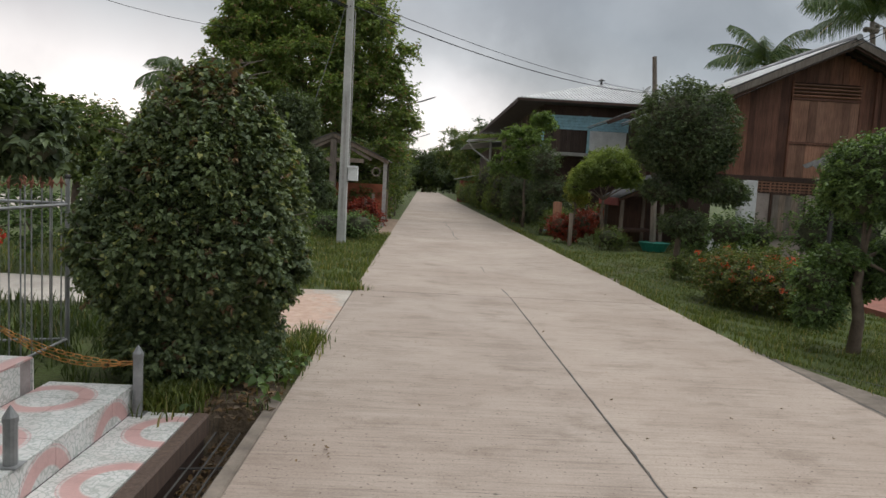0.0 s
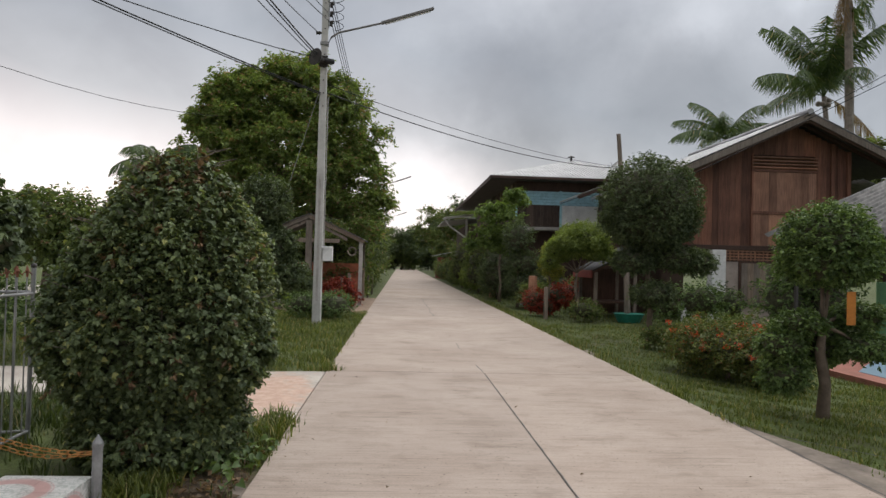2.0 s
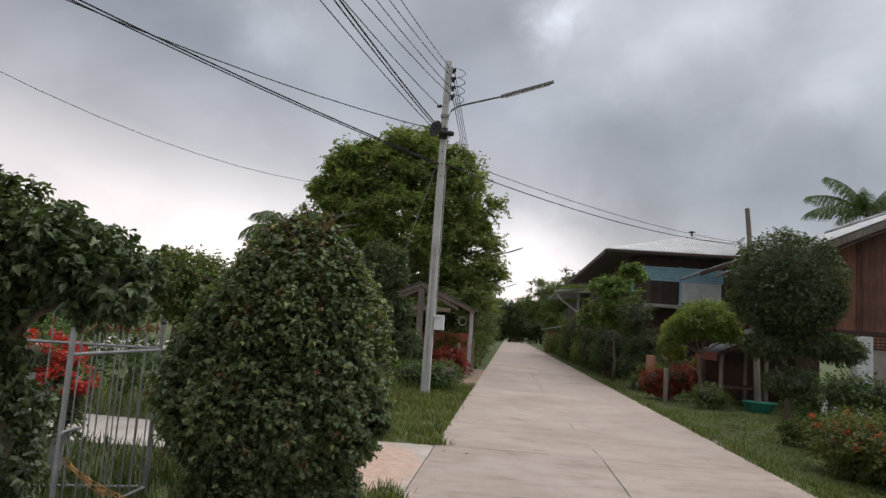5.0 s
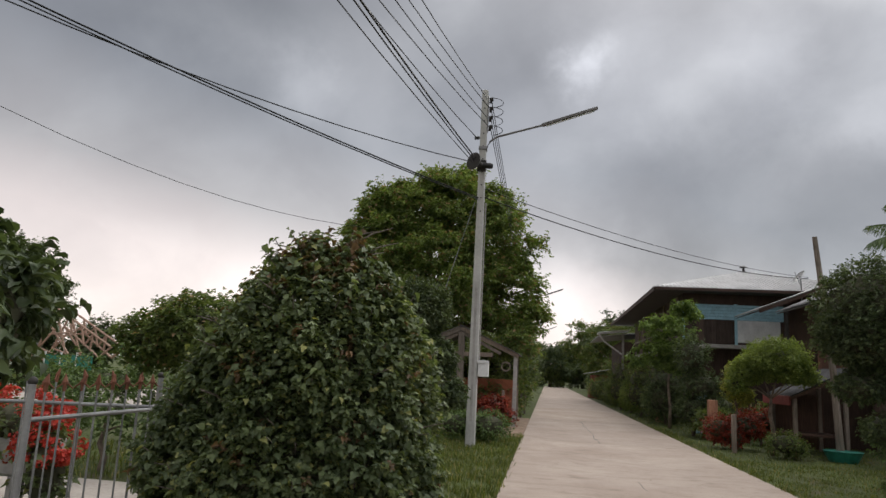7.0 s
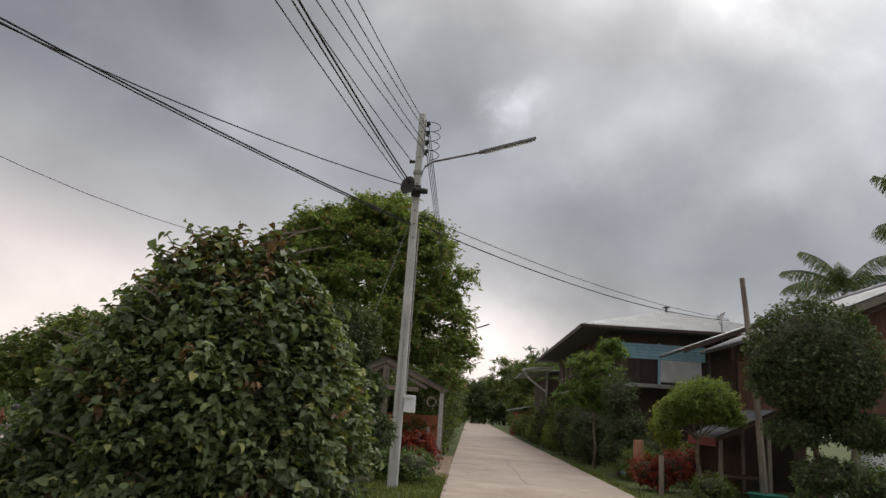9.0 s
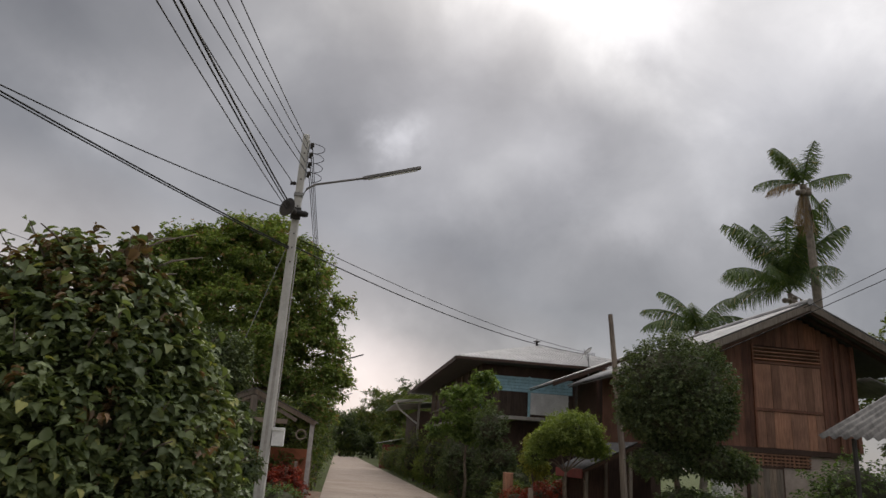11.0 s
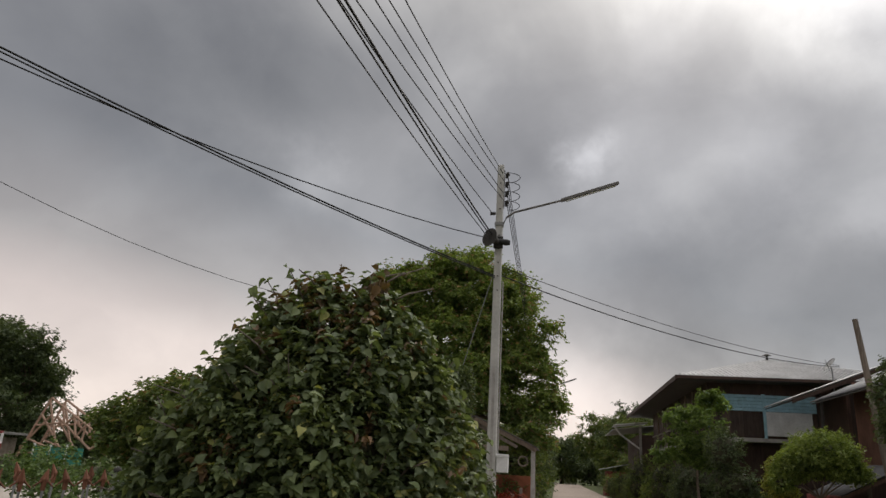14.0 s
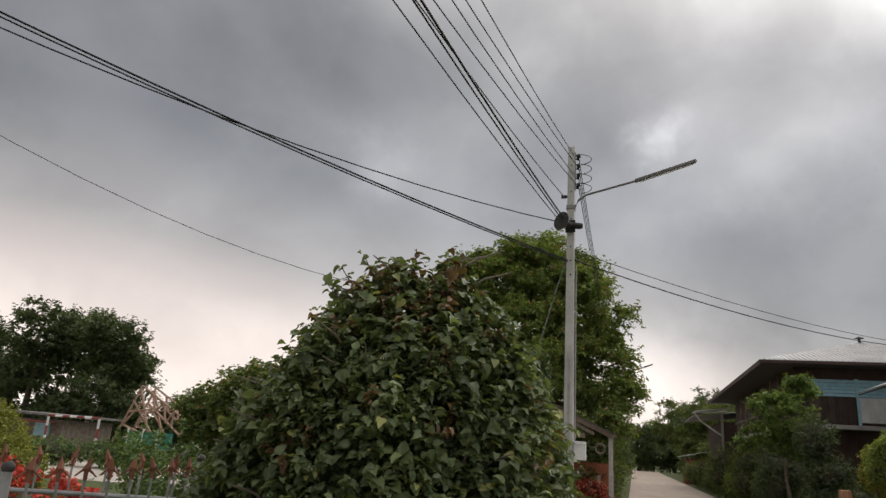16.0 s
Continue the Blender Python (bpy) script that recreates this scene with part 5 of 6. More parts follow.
part("door_frame", box(8.3, 9.3, HY + 0.0, HY + 0.06, 0.46, 1.72, 0.008), M_DARKWOOD_SHADE, house)
for k in range(5):
    piece("door_board", house, M_GREYWOOD, 8.36 + 0.176 * k, 8.532 + 0.176 * k, HY - 0.03, HY + 0.02, 0.5, 1.66)
part("back_room_wall", box(5.6, 7.5, 21.5, 21.6, -0.04, 2.1, 0), M_DARKWOOD_SHADE, house)
part("low_wall", box(6.7, 7.5, HY + 0.02, HY + 0.14, -0.04, 0.5, 0.02), M_WHITE, house)

wp = thing("wooden_post", (5.35, 17.6, -0.04), "tall weathered leaning timber post beside the house", "post")
part("timber", tube([(5.08, 17.6, -0.04), (5.0, 17.6, 1.9), (4.83, 17.62, 4.0), (4.74, 17.63, 5.12)], [0.085, 0.075, 0.065, 0.055], 8, None, 0.3), M_GREYWOOD, wp)

# ---- green-walled shop house with the cement-sheet roof ----
shop = thing("green_house", (9.5, 13, 0), "open house with green low wall and cement sheet roof", "house")
part("green_wall", box(8.64, 14.0, 12.6, 12.72, -0.04, 1.29, 0.01), M_GREENWALL, shop)
board = part("sign_board", box(9.13, 9.94, 12.56, 12.595, 0.84, 1.2, 0.01), M_SIGN, shop, "blue sign board with pale marks")
for k in range(3):
    part("mark", box(9.22 + 0.02 * k, 9.8 - 0.08 * k, 12.552, 12.558, 1.1 - 0.09 * k, 1.13 - 0.09 * k, 0), M_SIGNPALE, board, "plain pale bar")


def floor_slab(outline, z, name, mat, label):
    bm = bmesh.new()
    f = bm.faces.new([bm.verts.new((x, y, z)) for x, y in outline])
    ext = bmesh.ops.extrude_face_region(bm, geom=[f])
    bmesh.ops.translate(bm, verts=[v for v in ext["geom"] if isinstance(v, bmesh.types.BMVert)], vec=(0, 0, -0.15))
    part(name, bm, mat, shop, label)


floor_slab([(5.05, 4.0), (12.5, 4.0), (12.5, 11.1), (7.2, 10.95), (5.05, 8.7)], 0.05, "floor_edge", M_REDEDGE, "red painted edge")
floor_slab([(5.4, 4.3), (12.4, 4.3), (12.4, 10.9), (7.35, 10.75), (5.4, 8.55)], 0.056, "floor_slab", M_FLOORBLUE, "blue painted floor")
# dark back wall stands for the unlit interior
part("back_wall", box(9.8, 14.0, 14.2, 14.3, -0.1, 2.6, 0), M_DARKWOOD_SHADE, shop)
part("side_wall", box(14.0, 14.1, 9.4, 14.3, -0.1, 2.4, 0), M_DARKWOOD_SHADE, shop)
part("corner_post", tube([(5.95, 11.05, 0.0), (5.95, 11.05, 2.1)], 0.035, 8), M_DARKIRON, shop)
for x in (9.6, 12.4):
    part("roof_post", box(x - 0.06, x + 0.06, 10.5, 10.62, 0.06, 2.15, 0.006), M_GREYWOOD, shop)
corrugated("roof_sheet", (5.25, 10.9, 2.08), (7.5, 0, 0.25), (4.5, 3.0, 1.5), 0.18, 0.028, M_TILEROOF, shop, "grey mossy corrugated cement sheets")

# ---- lean-to between the houses ----
lean = thing("lean_to", (7.2, 26.8, 0), "dark timber lean-to with a sloping zinc roof", "shed")
corrugated("roof_sheet", (8.8, 25.2, 5.5), (0, 3.2, 0), (-3.2, 0, -1.31), 0.18, 0.022, M_ZINC, lean)
part("roof_shade_panel", beam((8.8, 26.8, 5.42), (5.65, 26.8, 4.13), 3.1, 0.03), M_ZINC_SHADE, lean)
part("barge_board", beam((8.8, 25.2, 5.41), (5.6, 25.2, 4.1), 0.04, 0.12), M_DARKWOOD_SHADE, lean)
part("roof_post", tube([(6.6, 25.6, -0.04), (6.6, 25.6, 4.4)], 0.06, 8), M_DARKIRON, lean)
part("back_wall", box(7.3, 10, 28.0, 28.1, -0.04, 4.7, 0), M_DARKWOOD_SHADE, lean)
part("side_wall", box(7.3, 7.4, 25.4, 28.0, -0.04, 4.6, 0), M_DARKWOOD_SHADE, lean)

# ---- blue house ----
blue = thing("blue_house", (7.5, 36, 0), "raised house with blue boards and wide zinc roof", "house")
for k in range(5):
    piece("blue_board", blue, M_BLUE, 4.0, 10.0, 29.93, 29.97, 4.2 + 0.125 * k, 4.315 + 0.125 * k, tilt=(-14, 0, 0))
for k in range(13):
    piece("brown_board", blue, M_OLDPLANK, 4.02 + 0.155 * k, 4.17 + 0.155 * k, 29.95, 30.0, 3.25, 4.19)
part("white_panel", box(6.1, 7.75, 29.93, 30.0, 3.3, 4.19, 0.01), M_WHITE, blue)
# solid dark panel in place of an opening; its colour is the room's shade
part("dark_opening", box(7.8, 10.0, 29.96, 30.0, 3.2, 4.19, 0), M_DARKWOOD_SHADE, blue)
for x in (4.0, 6.04):
    piece("corner_post", blue, M_BLUE, x - 0.05, x + 0.05, 29.9, 29.99, 3.2, 4.85)
part("upper_room", box(4.0, 12, 30.02, 46, 3.2, 5.3, 0), M_DARKWOOD_SHADE, blue)
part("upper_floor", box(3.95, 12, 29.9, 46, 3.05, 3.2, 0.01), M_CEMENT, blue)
part("ground_room", box(4.6, 12, 30.4, 46, -0.04, 3.05, 0), M_DARKWOOD_SHADE, blue)
for j in range(8):
    piece("side_window_frame", blue, M_GREYWOOD, 3.93, 3.99, 31 + 1.8 * j, 31.1 + 1.8 * j, 3.2, 5.2)
piece("side_rail", blue, M_GREYWOOD, 3.92, 3.99, 30.1, 46, 3.9, 3.98)
EX0, EX1, EY0, EY1, EZ, TZ = 2.67, 13.0, 28.9, 48.5, 5.36, 6.95
RA, RB = (7.6, 34.5, TZ), (7.6, 43.5, TZ)


def roof_face(points, name="roof_sheet"):
    """One slope of ribbed zinc, with ribs running up the slope."""
    bm = bmesh.new()
    f = bm.faces.new([bm.verts.new(p) for p in points])
    ext = bmesh.ops.extrude_face_region(bm, geom=[f])
    bmesh.ops.translate(bm, verts=[v for v in ext["geom"] if isinstance(v, bmesh.types.BMVert)], vec=(0, 0, -0.03))
    return part(name, bm, M_ZINC, blue)


roof_face([(EX0, EY0, EZ), (EX1, EY0, EZ), RA])
roof_face([(EX0, EY1, EZ), RB, (EX1, EY1, EZ)])
roof_face([(EX0, EY0, EZ), RA, RB, (EX0, EY1, EZ)])
roof_face([(EX1, EY0, EZ), (EX1, EY1, EZ), RB, RA])
for k in range(1, 60):
    f = k / 60
    x = EX0 + (EX1 - EX0) * f
    g = min((x - EX0) / (RA[0] - EX0), (EX1 - x) / (EX1 - RA[0]))
    part("roof_rib", beam((x, EY0 - 0.02, EZ + 0.02), (x, EY0 + (RA[1] - EY0) * g, EZ + 0.02 + (TZ - EZ) * g), 0.035, 0.03, bevel=0), M_ZINC, blue)
part("soffit", box(EX0 + 0.05, EX1 - 0.05, EY0 + 0.05, EY1 - 0.05, EZ - 0.11, EZ - 0.08, 0), M_ZINC_SHADE, blue, "underside of the eaves with shade in its colour")
part("fascia", box(EX0, EX1, EY0 - 0.02, EY0 + 0.015, EZ - 0.13, EZ - 0.02, 0.004), M_DARKWOOD_SHADE, blue)
part("fascia", box(EX0 - 0.02, EX0 + 0.015, EY0, EY1, EZ - 0.2, EZ - 0.02, 0.004), M_DARKWOOD_SHADE, blue)
part("ridge_finial", tube([(7.6, 34.5, TZ), (7.6, 34.5, TZ + 0.16), (7.6, 34.5, TZ + 0.2), (7.6, 34.5, TZ + 0.28)], [0.06, 0.05, 0.2, 0.03], 8), M_DARKIRON, blue)

dish = thing("satellite_dish", (8.0, 28.3, 5.0), "small white satellite dish on the lean-to roof", "dish")
bm = bmesh.new()
rings = []
aim = Vector((-0.78, -0.12, 0.6)).normalized()
su = aim.cross((0, 0, 1)).normalized()
sv = su.cross(aim)
for i in range(5):
    r = 0.28 * i / 4 + 0.01
    rings.append([bm.verts.new(Vector((8.0, 28.3, 5.8)) + aim * (r * r * 0.7) + r * (math.cos(q * math.pi / 9) * su + math.sin(q * math.pi / 9) * sv)) for q in range(18)])
for a, b in zip(rings, rings[1:]):
    for q in range(18):
        bm.faces.new((a[q], a[(q + 1) % 18], b[(q + 1) % 18], b[q]))
bmesh.ops.solidify(bm, geom=bm.faces[:], thickness=0.012)
part("bowl", bm, M_WHITE, dish, smooth=True)
part("mast", tube([(8.05, 28.35, 4.85), (8.05, 28.35, 5.6), (8.02, 28.32, 5.74)], 0.025, 6), M_STEEL, dish)
part("feed_arm", tube([(8.0, 28.3, 5.5), (7.75, 28.08, 5.95)], 0.012, 5), M_STEEL, dish)

# ---- far houses on the right ----
far = thing("far_house", (4.5, 53, 0), "dark far house with a pale porch roof and white brace", "house")
part("room", box(3.6, 10, 50.5, 58, -0.04, 4.3, 0), M_DARKWOOD_SHADE, far)
part("roof", beam((1.9, 54, 4.55), (10, 54, 5.6), 8.0, 0.06), M_ZINC, far)
part("porch_roof", beam((1.9, 49.6, 4.75), (4.0, 49.6, 5.0), 2.2, 0.05), M_WHITE, far)
part("brace", tube([(1.95, 49.3, 4.7), (2.3, 49.3, 4.2), (3.6, 49.3, 3.3)], 0.06, 6), M_WHITE, far)
part("post", box(3.5, 3.65, 49.2, 49.35, -0.04, 4.8, 0), M_CEMENT, far)
stall = thing("red_stall", (2.9, 66, 0), "small red roadside stall with a pale roof", "stall")
part("body", box(2.5, 4.5, 65, 68, -0.04, 2.0, 0), M_REDROOF, stall)
part("roof", beam((1.9, 66.5, 2.1), (5, 66.5, 2.8), 3.6, 0.05), M_ZINC, stall)
part("counter", box(2.3, 2.5, 65.2, 67.8, -0.04, 0.9, 0.02), M_REDROOF, stall)

# ---- roadside shelter, tub and small posts on the right ----
sh = thing("roadside_shelter", (5.2, 19.5, 0), "low timber shelter with grey roof and red fascia", "shelter")
corrugated("roof_sheet", (5.72, 18.3, 2.08), (0, 2.2, 0), (-1.42, 0, -0.74), 0.15, 0.018, M_SHEETDARK, sh)
part("fascia", beam((4.28, 18.35, 1.24), (4.28, 20.45, 1.24), 0.03, 0.22), M_REDROOF, sh)
part("rafter", beam((4.28, 18.38, 1.28), (5.7, 18.38, 1.96), 0.04, 0.07), M_DARKWOOD_SHADE, sh)
part("rafter", beam((4.28, 20.4, 1.28), (5.7, 20.4, 1.96), 0.04, 0.07), M_DARKWOOD_SHADE, sh)
for x, y, h in ((4.45, 18.55, 1.3), (4.45, 20.2, 1.3), (5.6, 18.55, 1.86), (5.6, 20.2, 1.86)):
    part("leg", box(x - 0.045, x + 0.045, y - 0.045, y + 0.045, -0.04, h, 0.006), M_GREYWOOD, sh)
part("bench", box(4.5, 5.65, 18.8, 19.9, 0.4, 0.46, 0.005), M_DARKWOOD_SHADE, sh)
part("back_panel", box(4.4, 5.7, 20.22, 20.26, 0.0, 1.4, 0), M_DARKWOOD_SHADE, sh)

tub = thing("tub", (5.05, 17.4, -0.03), "round green plastic basin on the grass", "tub")
part("bowl", tube([(5.05, 17.4, -0.03), (5.05, 17.4, 0.0), (5.05, 17.4, 0.2), (5.05, 17.4, 0.21), (5.05, 17.4, 0.18)], [0.28, 0.3, 0.4, 0.42, 0.37], 20), M_TUB, tub)
part("inner_disc", tube([(5.05, 17.4, 0.17), (5.05, 17.4, 0.185)], 0.365, 20), M_DARKIRON, tub, "dark disc inside the bowl")


def short_post(x, y, h, w, mat, label):
    e = thing("short_post", (x, y, -0.04), label, "post", "roadside posts")
    part("stump", box(x - w, x + w, y - w, y + w, -0.04, h, 0.012), mat, e)


short_post(3.2, 21.5, 1.1, 0.12, M_SHUTTER, "short brown square timber post")
short_post(2.9, 18.0, 0.85, 0.05, M_GREYWOOD, "thin grey timber stake")
short_post(3.5, 24.5, 1.4, 0.14, M_BLUE, "blue-grey painted concrete post")
short_post(3.0, 30, 1.3, 0.12, M_SHUTTER, "short brown square timber post")

# ---- hut on the left ----
hut = thing("hut", (-4.2, 23.5, 0), "open timber hut with gable roof and orange wall", "hut")
HP, HW, HZ = -4.17, 1.8, 2.95
for s in (-1, 1):
    corrugated("roof_sheet", (HP, 21.7, HZ), (0, 3.6, 0), (s * HW, 0, -0.8), 0.15, 0.015, M_TILEROOF, hut)
    part("rafter", beam((HP, 21.8, HZ - 0.08), (HP + s * HW, 21.8, HZ - 0.88), 0.06, 0.13), M_GREYWOOD, hut)
    part("brace", beam((HP + s * 0.1, 21.85, HZ - 0.25), (HP + s * 1.25, 21.85, HZ - 0.82), 0.05, 0.1), M_GREYWOOD, hut)
part("tie_beam", beam((HP - 1.65, 21.85, 2.08), (HP + 1.0, 21.85, 2.08), 0.08, 0.13), M_GREYWOOD, hut)
for x, y, w, m in ((HP, 21.9, 0.1, M_GREYWOOD), (HP - 1.6, 21.9, 0.08, M_GREYWOOD), (HP + 1.7, 21.9, 0.06, M_CEMENT), (HP - 1.6, 25, 0.07, M_GREYWOOD), (HP + 1.6, 25, 0.07, M_GREYWOOD)):
    part("post", box(x - w, x + w, y - w, y + w, -0.04, 2.75 if x == HP else 2.1, 0.008), m, hut)
part("back_wall", box(HP - 1.7, HP + 1.6, 24.2, 24.3, -0.04, 1.35, 0.01), M_BRICK, hut, "orange-red wall")
part("bench", box(HP - 1.3, HP + 1.3, 23.2, 23.9, 0.38, 0.45, 0.01), M_GREYWOOD, hut)
tyre = thing("hanging_ring", (-2.75, 22.0, 1.6), "pale ring hung on the hut post", "ring")
bm = bmesh.new()
pts = [(-2.75 + 0.13 * math.cos(q), 21.75, 1.75 + 0.13 * math.sin(q)) for q in [k * math.pi / 10 for k in range(21)]]
part("band", tube(pts, 0.026, 6), M_DIRTY, tyre)
apron = thing("hut_yard", (-4, 20.5, 0), "bare reddish earth trodden in front of the hut", "yard", kind="structure")
bm = bmesh.new()
f = bm.faces.new([bm.verts.new((x, y, -0.016)) for x, y in ((-2.08, 18.3), (-2.08, 26.5), (-2.6, 26.8), (-5.9, 25.5), (-6.0, 20.2), (-4.4, 18.9), (-3.0, 18.6))])
ext = bmesh.ops.extrude_face_region(bm, geom=[f])
bmesh.ops.translate(bm, verts=[v for v in ext["geom"] if isinstance(v, bmesh.types.BMVert)], vec=(0, 0, -0.1))
part("earth", bm, M_EARTH, apron)
jar = thing("water_jar", (-5.0, 20.5, -0.03), "pale round water jar beside the hut", "jar")
part("belly", tube([(-4.95, 20.5, -0.03), (-4.95, 20.5, 0.1), (-4.95, 20.5, 0.3), (-4.95, 20.5, 0.45), (-4.95, 20.5, 0.5)], [0.16, 0.24, 0.28, 0.2, 0.17], 16), M_LIGHTGREY, jar, smooth=True)
for k, (x, y, h) in enumerate(((-2.95, 20.6, 0.9), (-2.75, 20.9, 1.05), (-2.5, 24.5, 1.2), (-2.45, 27, 0.9), (-2.4, 30, 0.9))):
    short_post(x, y, h, 0.04, M_GREYWOOD, "thin grey fence stake by the hut")

# ---- planting on the right ----
grown("topiary_tree", (3.18, 5.9, -0.03), 0.95, 0.055, [(0.05, 0, 1.77, 0.51, 0.5, 0.44), (0.05, 0, 1.57, 0.53, 0.5, 0.26), (-0.24, 0.0, 0.95, 0.26, 0.26, 0.13), (-0.4, 0.05, 0.74, 0.27, 0.26, 0.2), (0.42, 0.05, 1.04, 0.28, 0.26, 0.14), (0.4, -0.05, 0.72, 0.3, 0.26, 0.17), (-0.34, 0.12, 0.42, 0.27, 0.26, 0.22), (0.1, 0.25, 0.75, 0.3, 0.2, 0.3)], 30000, 0.045, L_TOPIARY, "cloud-pruned topiary tree with a domed green crown", "tree", 71, group="topiary trees", ragged=0.05, core_k=0.74)
strip = thing("hanging_strip", (3.17, 5.45, 0.95), "bright orange plastic strip hanging in the topiary", "strip")
part("band", box(3.13, 3.22, 5.45, 5.462, 0.95, 1.27, 0.004), M_ORANGE, strip)
grown("topiary_tree", (3.6, 12.0, -0.03), 1.9, 0.05, [(0.0, 0, 2.72, 1.0, 0.97, 0.95), (0.0, 0, 2.4, 0.98, 0.95, 0.62), (0.85, 0, 1.6, 0.5, 0.45, 0.28), (0.5, -0.1, 1.68, 0.5, 0.45, 0.26), (-0.3, 0, 1.6, 0.5, 0.46, 0.26), (0.05, -0.1, 0.98, 0.48, 0.46, 0.27)], 46000, 0.052, L_DARK, "large cloud-pruned topiary tree with an egg-shaped crown", "tree", 72, group="topiary trees", ragged=0.05, core_k=0.74)
grown("flower_bush", (3.3, 8.2, -0.03), 0.3, 0.03, [(-0.1, 0.75, 0.38, 0.48, 0.5, 0.36), (0.1, 0.0, 0.4, 0.55, 0.6, 0.38), (0.3, -0.6, 0.36, 0.48, 0.5, 0.36), (-0.05, 0.3, 0.37, 0.5, 0.5, 0.37)], 20000, 0.042, L_OLIVE, "low olive-green bush dotted with orange-red flowers", "bush", 73, ragged=0.24, second=(L_ORANGE, 1000, 0.028, "flower_mass", "orange-red flower heads"), blooms=46)
grown("light_green_tree", (3.75, 18.0, -0.03), 1.3, 0.05, [(0.15, 0, 2.22, 0.72, 0.75, 0.52), (-0.2, 0, 2.05, 0.6, 0.6, 0.4), (0.5, 0, 1.98, 0.5, 0.5, 0.34), (-0.55, 0.1, 1.85, 0.38, 0.4, 0.36), (0.8, 0, 1.82, 0.3, 0.35, 0.2), (-0.75, 0, 1.6, 0.25, 0.3, 0.25)], 30000, 0.055, L_LIGHT, "small tree with a rounded bright green crown", "tree", 74, ragged=0.16, core_k=0.45, droop=0.1)
grown("yellow_shrub", (3.2, 18.9, -0.03), 1.0, 0.03, [(0.0, 0, 1.8, 0.28, 0.28, 0.34), (0.1, 0, 1.35, 0.3, 0.3, 0.3), (-0.12, 0, 1.5, 0.22, 0.25, 0.25)], 5400, 0.055, L_YELLOW, "slim yellow-green shrub beside the roadside shelter", "bush", 80, core=False, ragged=0.25)
grown("red_bush", (3.1, 19.2, -0.03), 0.3, 0.03, [(-0.25, 0, 0.45, 0.45, 0.45, 0.4), (0.35, 0, 0.55, 0.5, 0.45, 0.4), (0, -0.2, 0.3, 0.4, 0.4, 0.3)], 4200, 0.06, L_RED, "bush with dense red leaves and flowers", "bush", 75)
grown("red_bush", (4.3, 20.9, -0.03), 0.3, 0.03, [(0, 0, 0.6, 0.6, 0.5, 0.45)], 1800, 0.07, L_RED, "bush with dense red leaves", "bush", 76)
grown("small_bush", (3.75, 17.2, -0.03), 0.2, 0.02, [(0, 0, 0.32, 0.42, 0.4, 0.32), (0.3, 0.1, 0.25, 0.3, 0.3, 0.25)], 2600, 0.05, L_TREE, "small rounded green shrub", "bush", 77)
grown("topiary_tree", (2.95, 23.0, -0.03), 1.2, 0.05, [(0, 0, 2.4, 0.6, 0.6, 0.7), (0.25, 0, 1.5, 0.75, 0.6, 0.5), (0.05, 0, 0.8, 0.6, 0.6, 0.5)], 7500, 0.07, L_DARK, "dark tiered topiary tree by the road", "tree", 78, group="topiary trees")
grown("young_tree", (2.75, 26.0, -0.03), 2.0, 0.05, [(0, 0, 3.2, 0.95, 0.9, 0.75), (0.4, 0, 3.7, 0.55, 0.5, 0.5), (-0.45, 0, 2.5, 0.85, 0.8, 0.5), (0.45, 0, 2.4, 0.7, 0.7, 0.5), (0.6, 0, 4.1, 0.35, 0.3, 0.35)], 15000, 0.11, L_YOUNG, "slender young tree with feathery light leaves", "tree", 79, core=False, ragged=0.25, clumps=80, clump_size=0.26)
for k, (x, y, r, h, m) in enumerate(((3.0, 28.5, 0.85, 2.3, L_DARK), (3.1, 31, 0.65, 1.6, L_BUSH), (2.8, 34, 0.9, 2.4, L_TREE), (2.8, 37.5, 0.6, 1.5, L_LIGHT), (2.6, 41, 0.9, 2.7, L_TREE), (2.7, 45.5, 0.8, 1.6, L_BUSH), (2.7, 50, 1.0, 2.1, L_TREE), (2.8, 56, 1.0, 1.5, L_DARK), (2.9, 62, 1.1, 1.8, L_TREE), (3.4, 22.0, 0.6, 0.9, L_TREE), (4.2, 24.5, 0.8, 1.3, L_DARK), (5.4, 22.5, 0.9, 1.3, L_TREE))):
    grown("roadside_bush", (x, y, -0.03), 0.5, 0.04, [(0, 0, h * 0.62, r, r, h * 0.38), (0.2, 0.4, h * 0.35, r, r, h * 0.35), (-0.15, -0.3, h * 0.4, r * 0.8, r * 0.8, h * 0.36)], 7500, 0.075, m, "rounded green roadside bush", "bush", 90 + k, group="roadside bushes", ragged=0.2)
grown("garden_plant", (6.2, 15.6, -0.03), 0.4, 0.02, [(0, 0, 0.7, 0.7, 0.5, 0.55), (0.9, 0.4, 0.6, 0.6, 0.5, 0.5), (-0.5, 0.8, 0.5, 0.5, 0.4, 0.45)], 5200, 0.07, L_TOPIARY, "loose green garden plants before the house", "bush", 110, inner=0.3, ragged=0.35)
grown("garden_plant", (4.6, 11.0, -0.03), 0.3, 0.02, [(0, 0, 0.35, 0.4, 0.4, 0.35), (0.6, 0.6, 0.4, 0.4, 0.4, 0.35)], 1800, 0.07, L_TREE, "loose green garden plants before the house", "bush", 111, core=False, inner=0.3, ragged=0.3)
grown("garden_plant", (3.85, 11.1, -0.03), 0.3, 0.02, [(0, 0, 0.3, 0.4, 0.35, 0.3), (-0.35, 0.3, 0.22, 0.3, 0.3, 0.22), (0.4, 0.2, 0.4, 0.3, 0.3, 0.32)], 4200, 0.05, L_TREE, "loose low garden plants round the topiary stem", "bush", 114, core=False, inner=0.3, ragged=0.35)
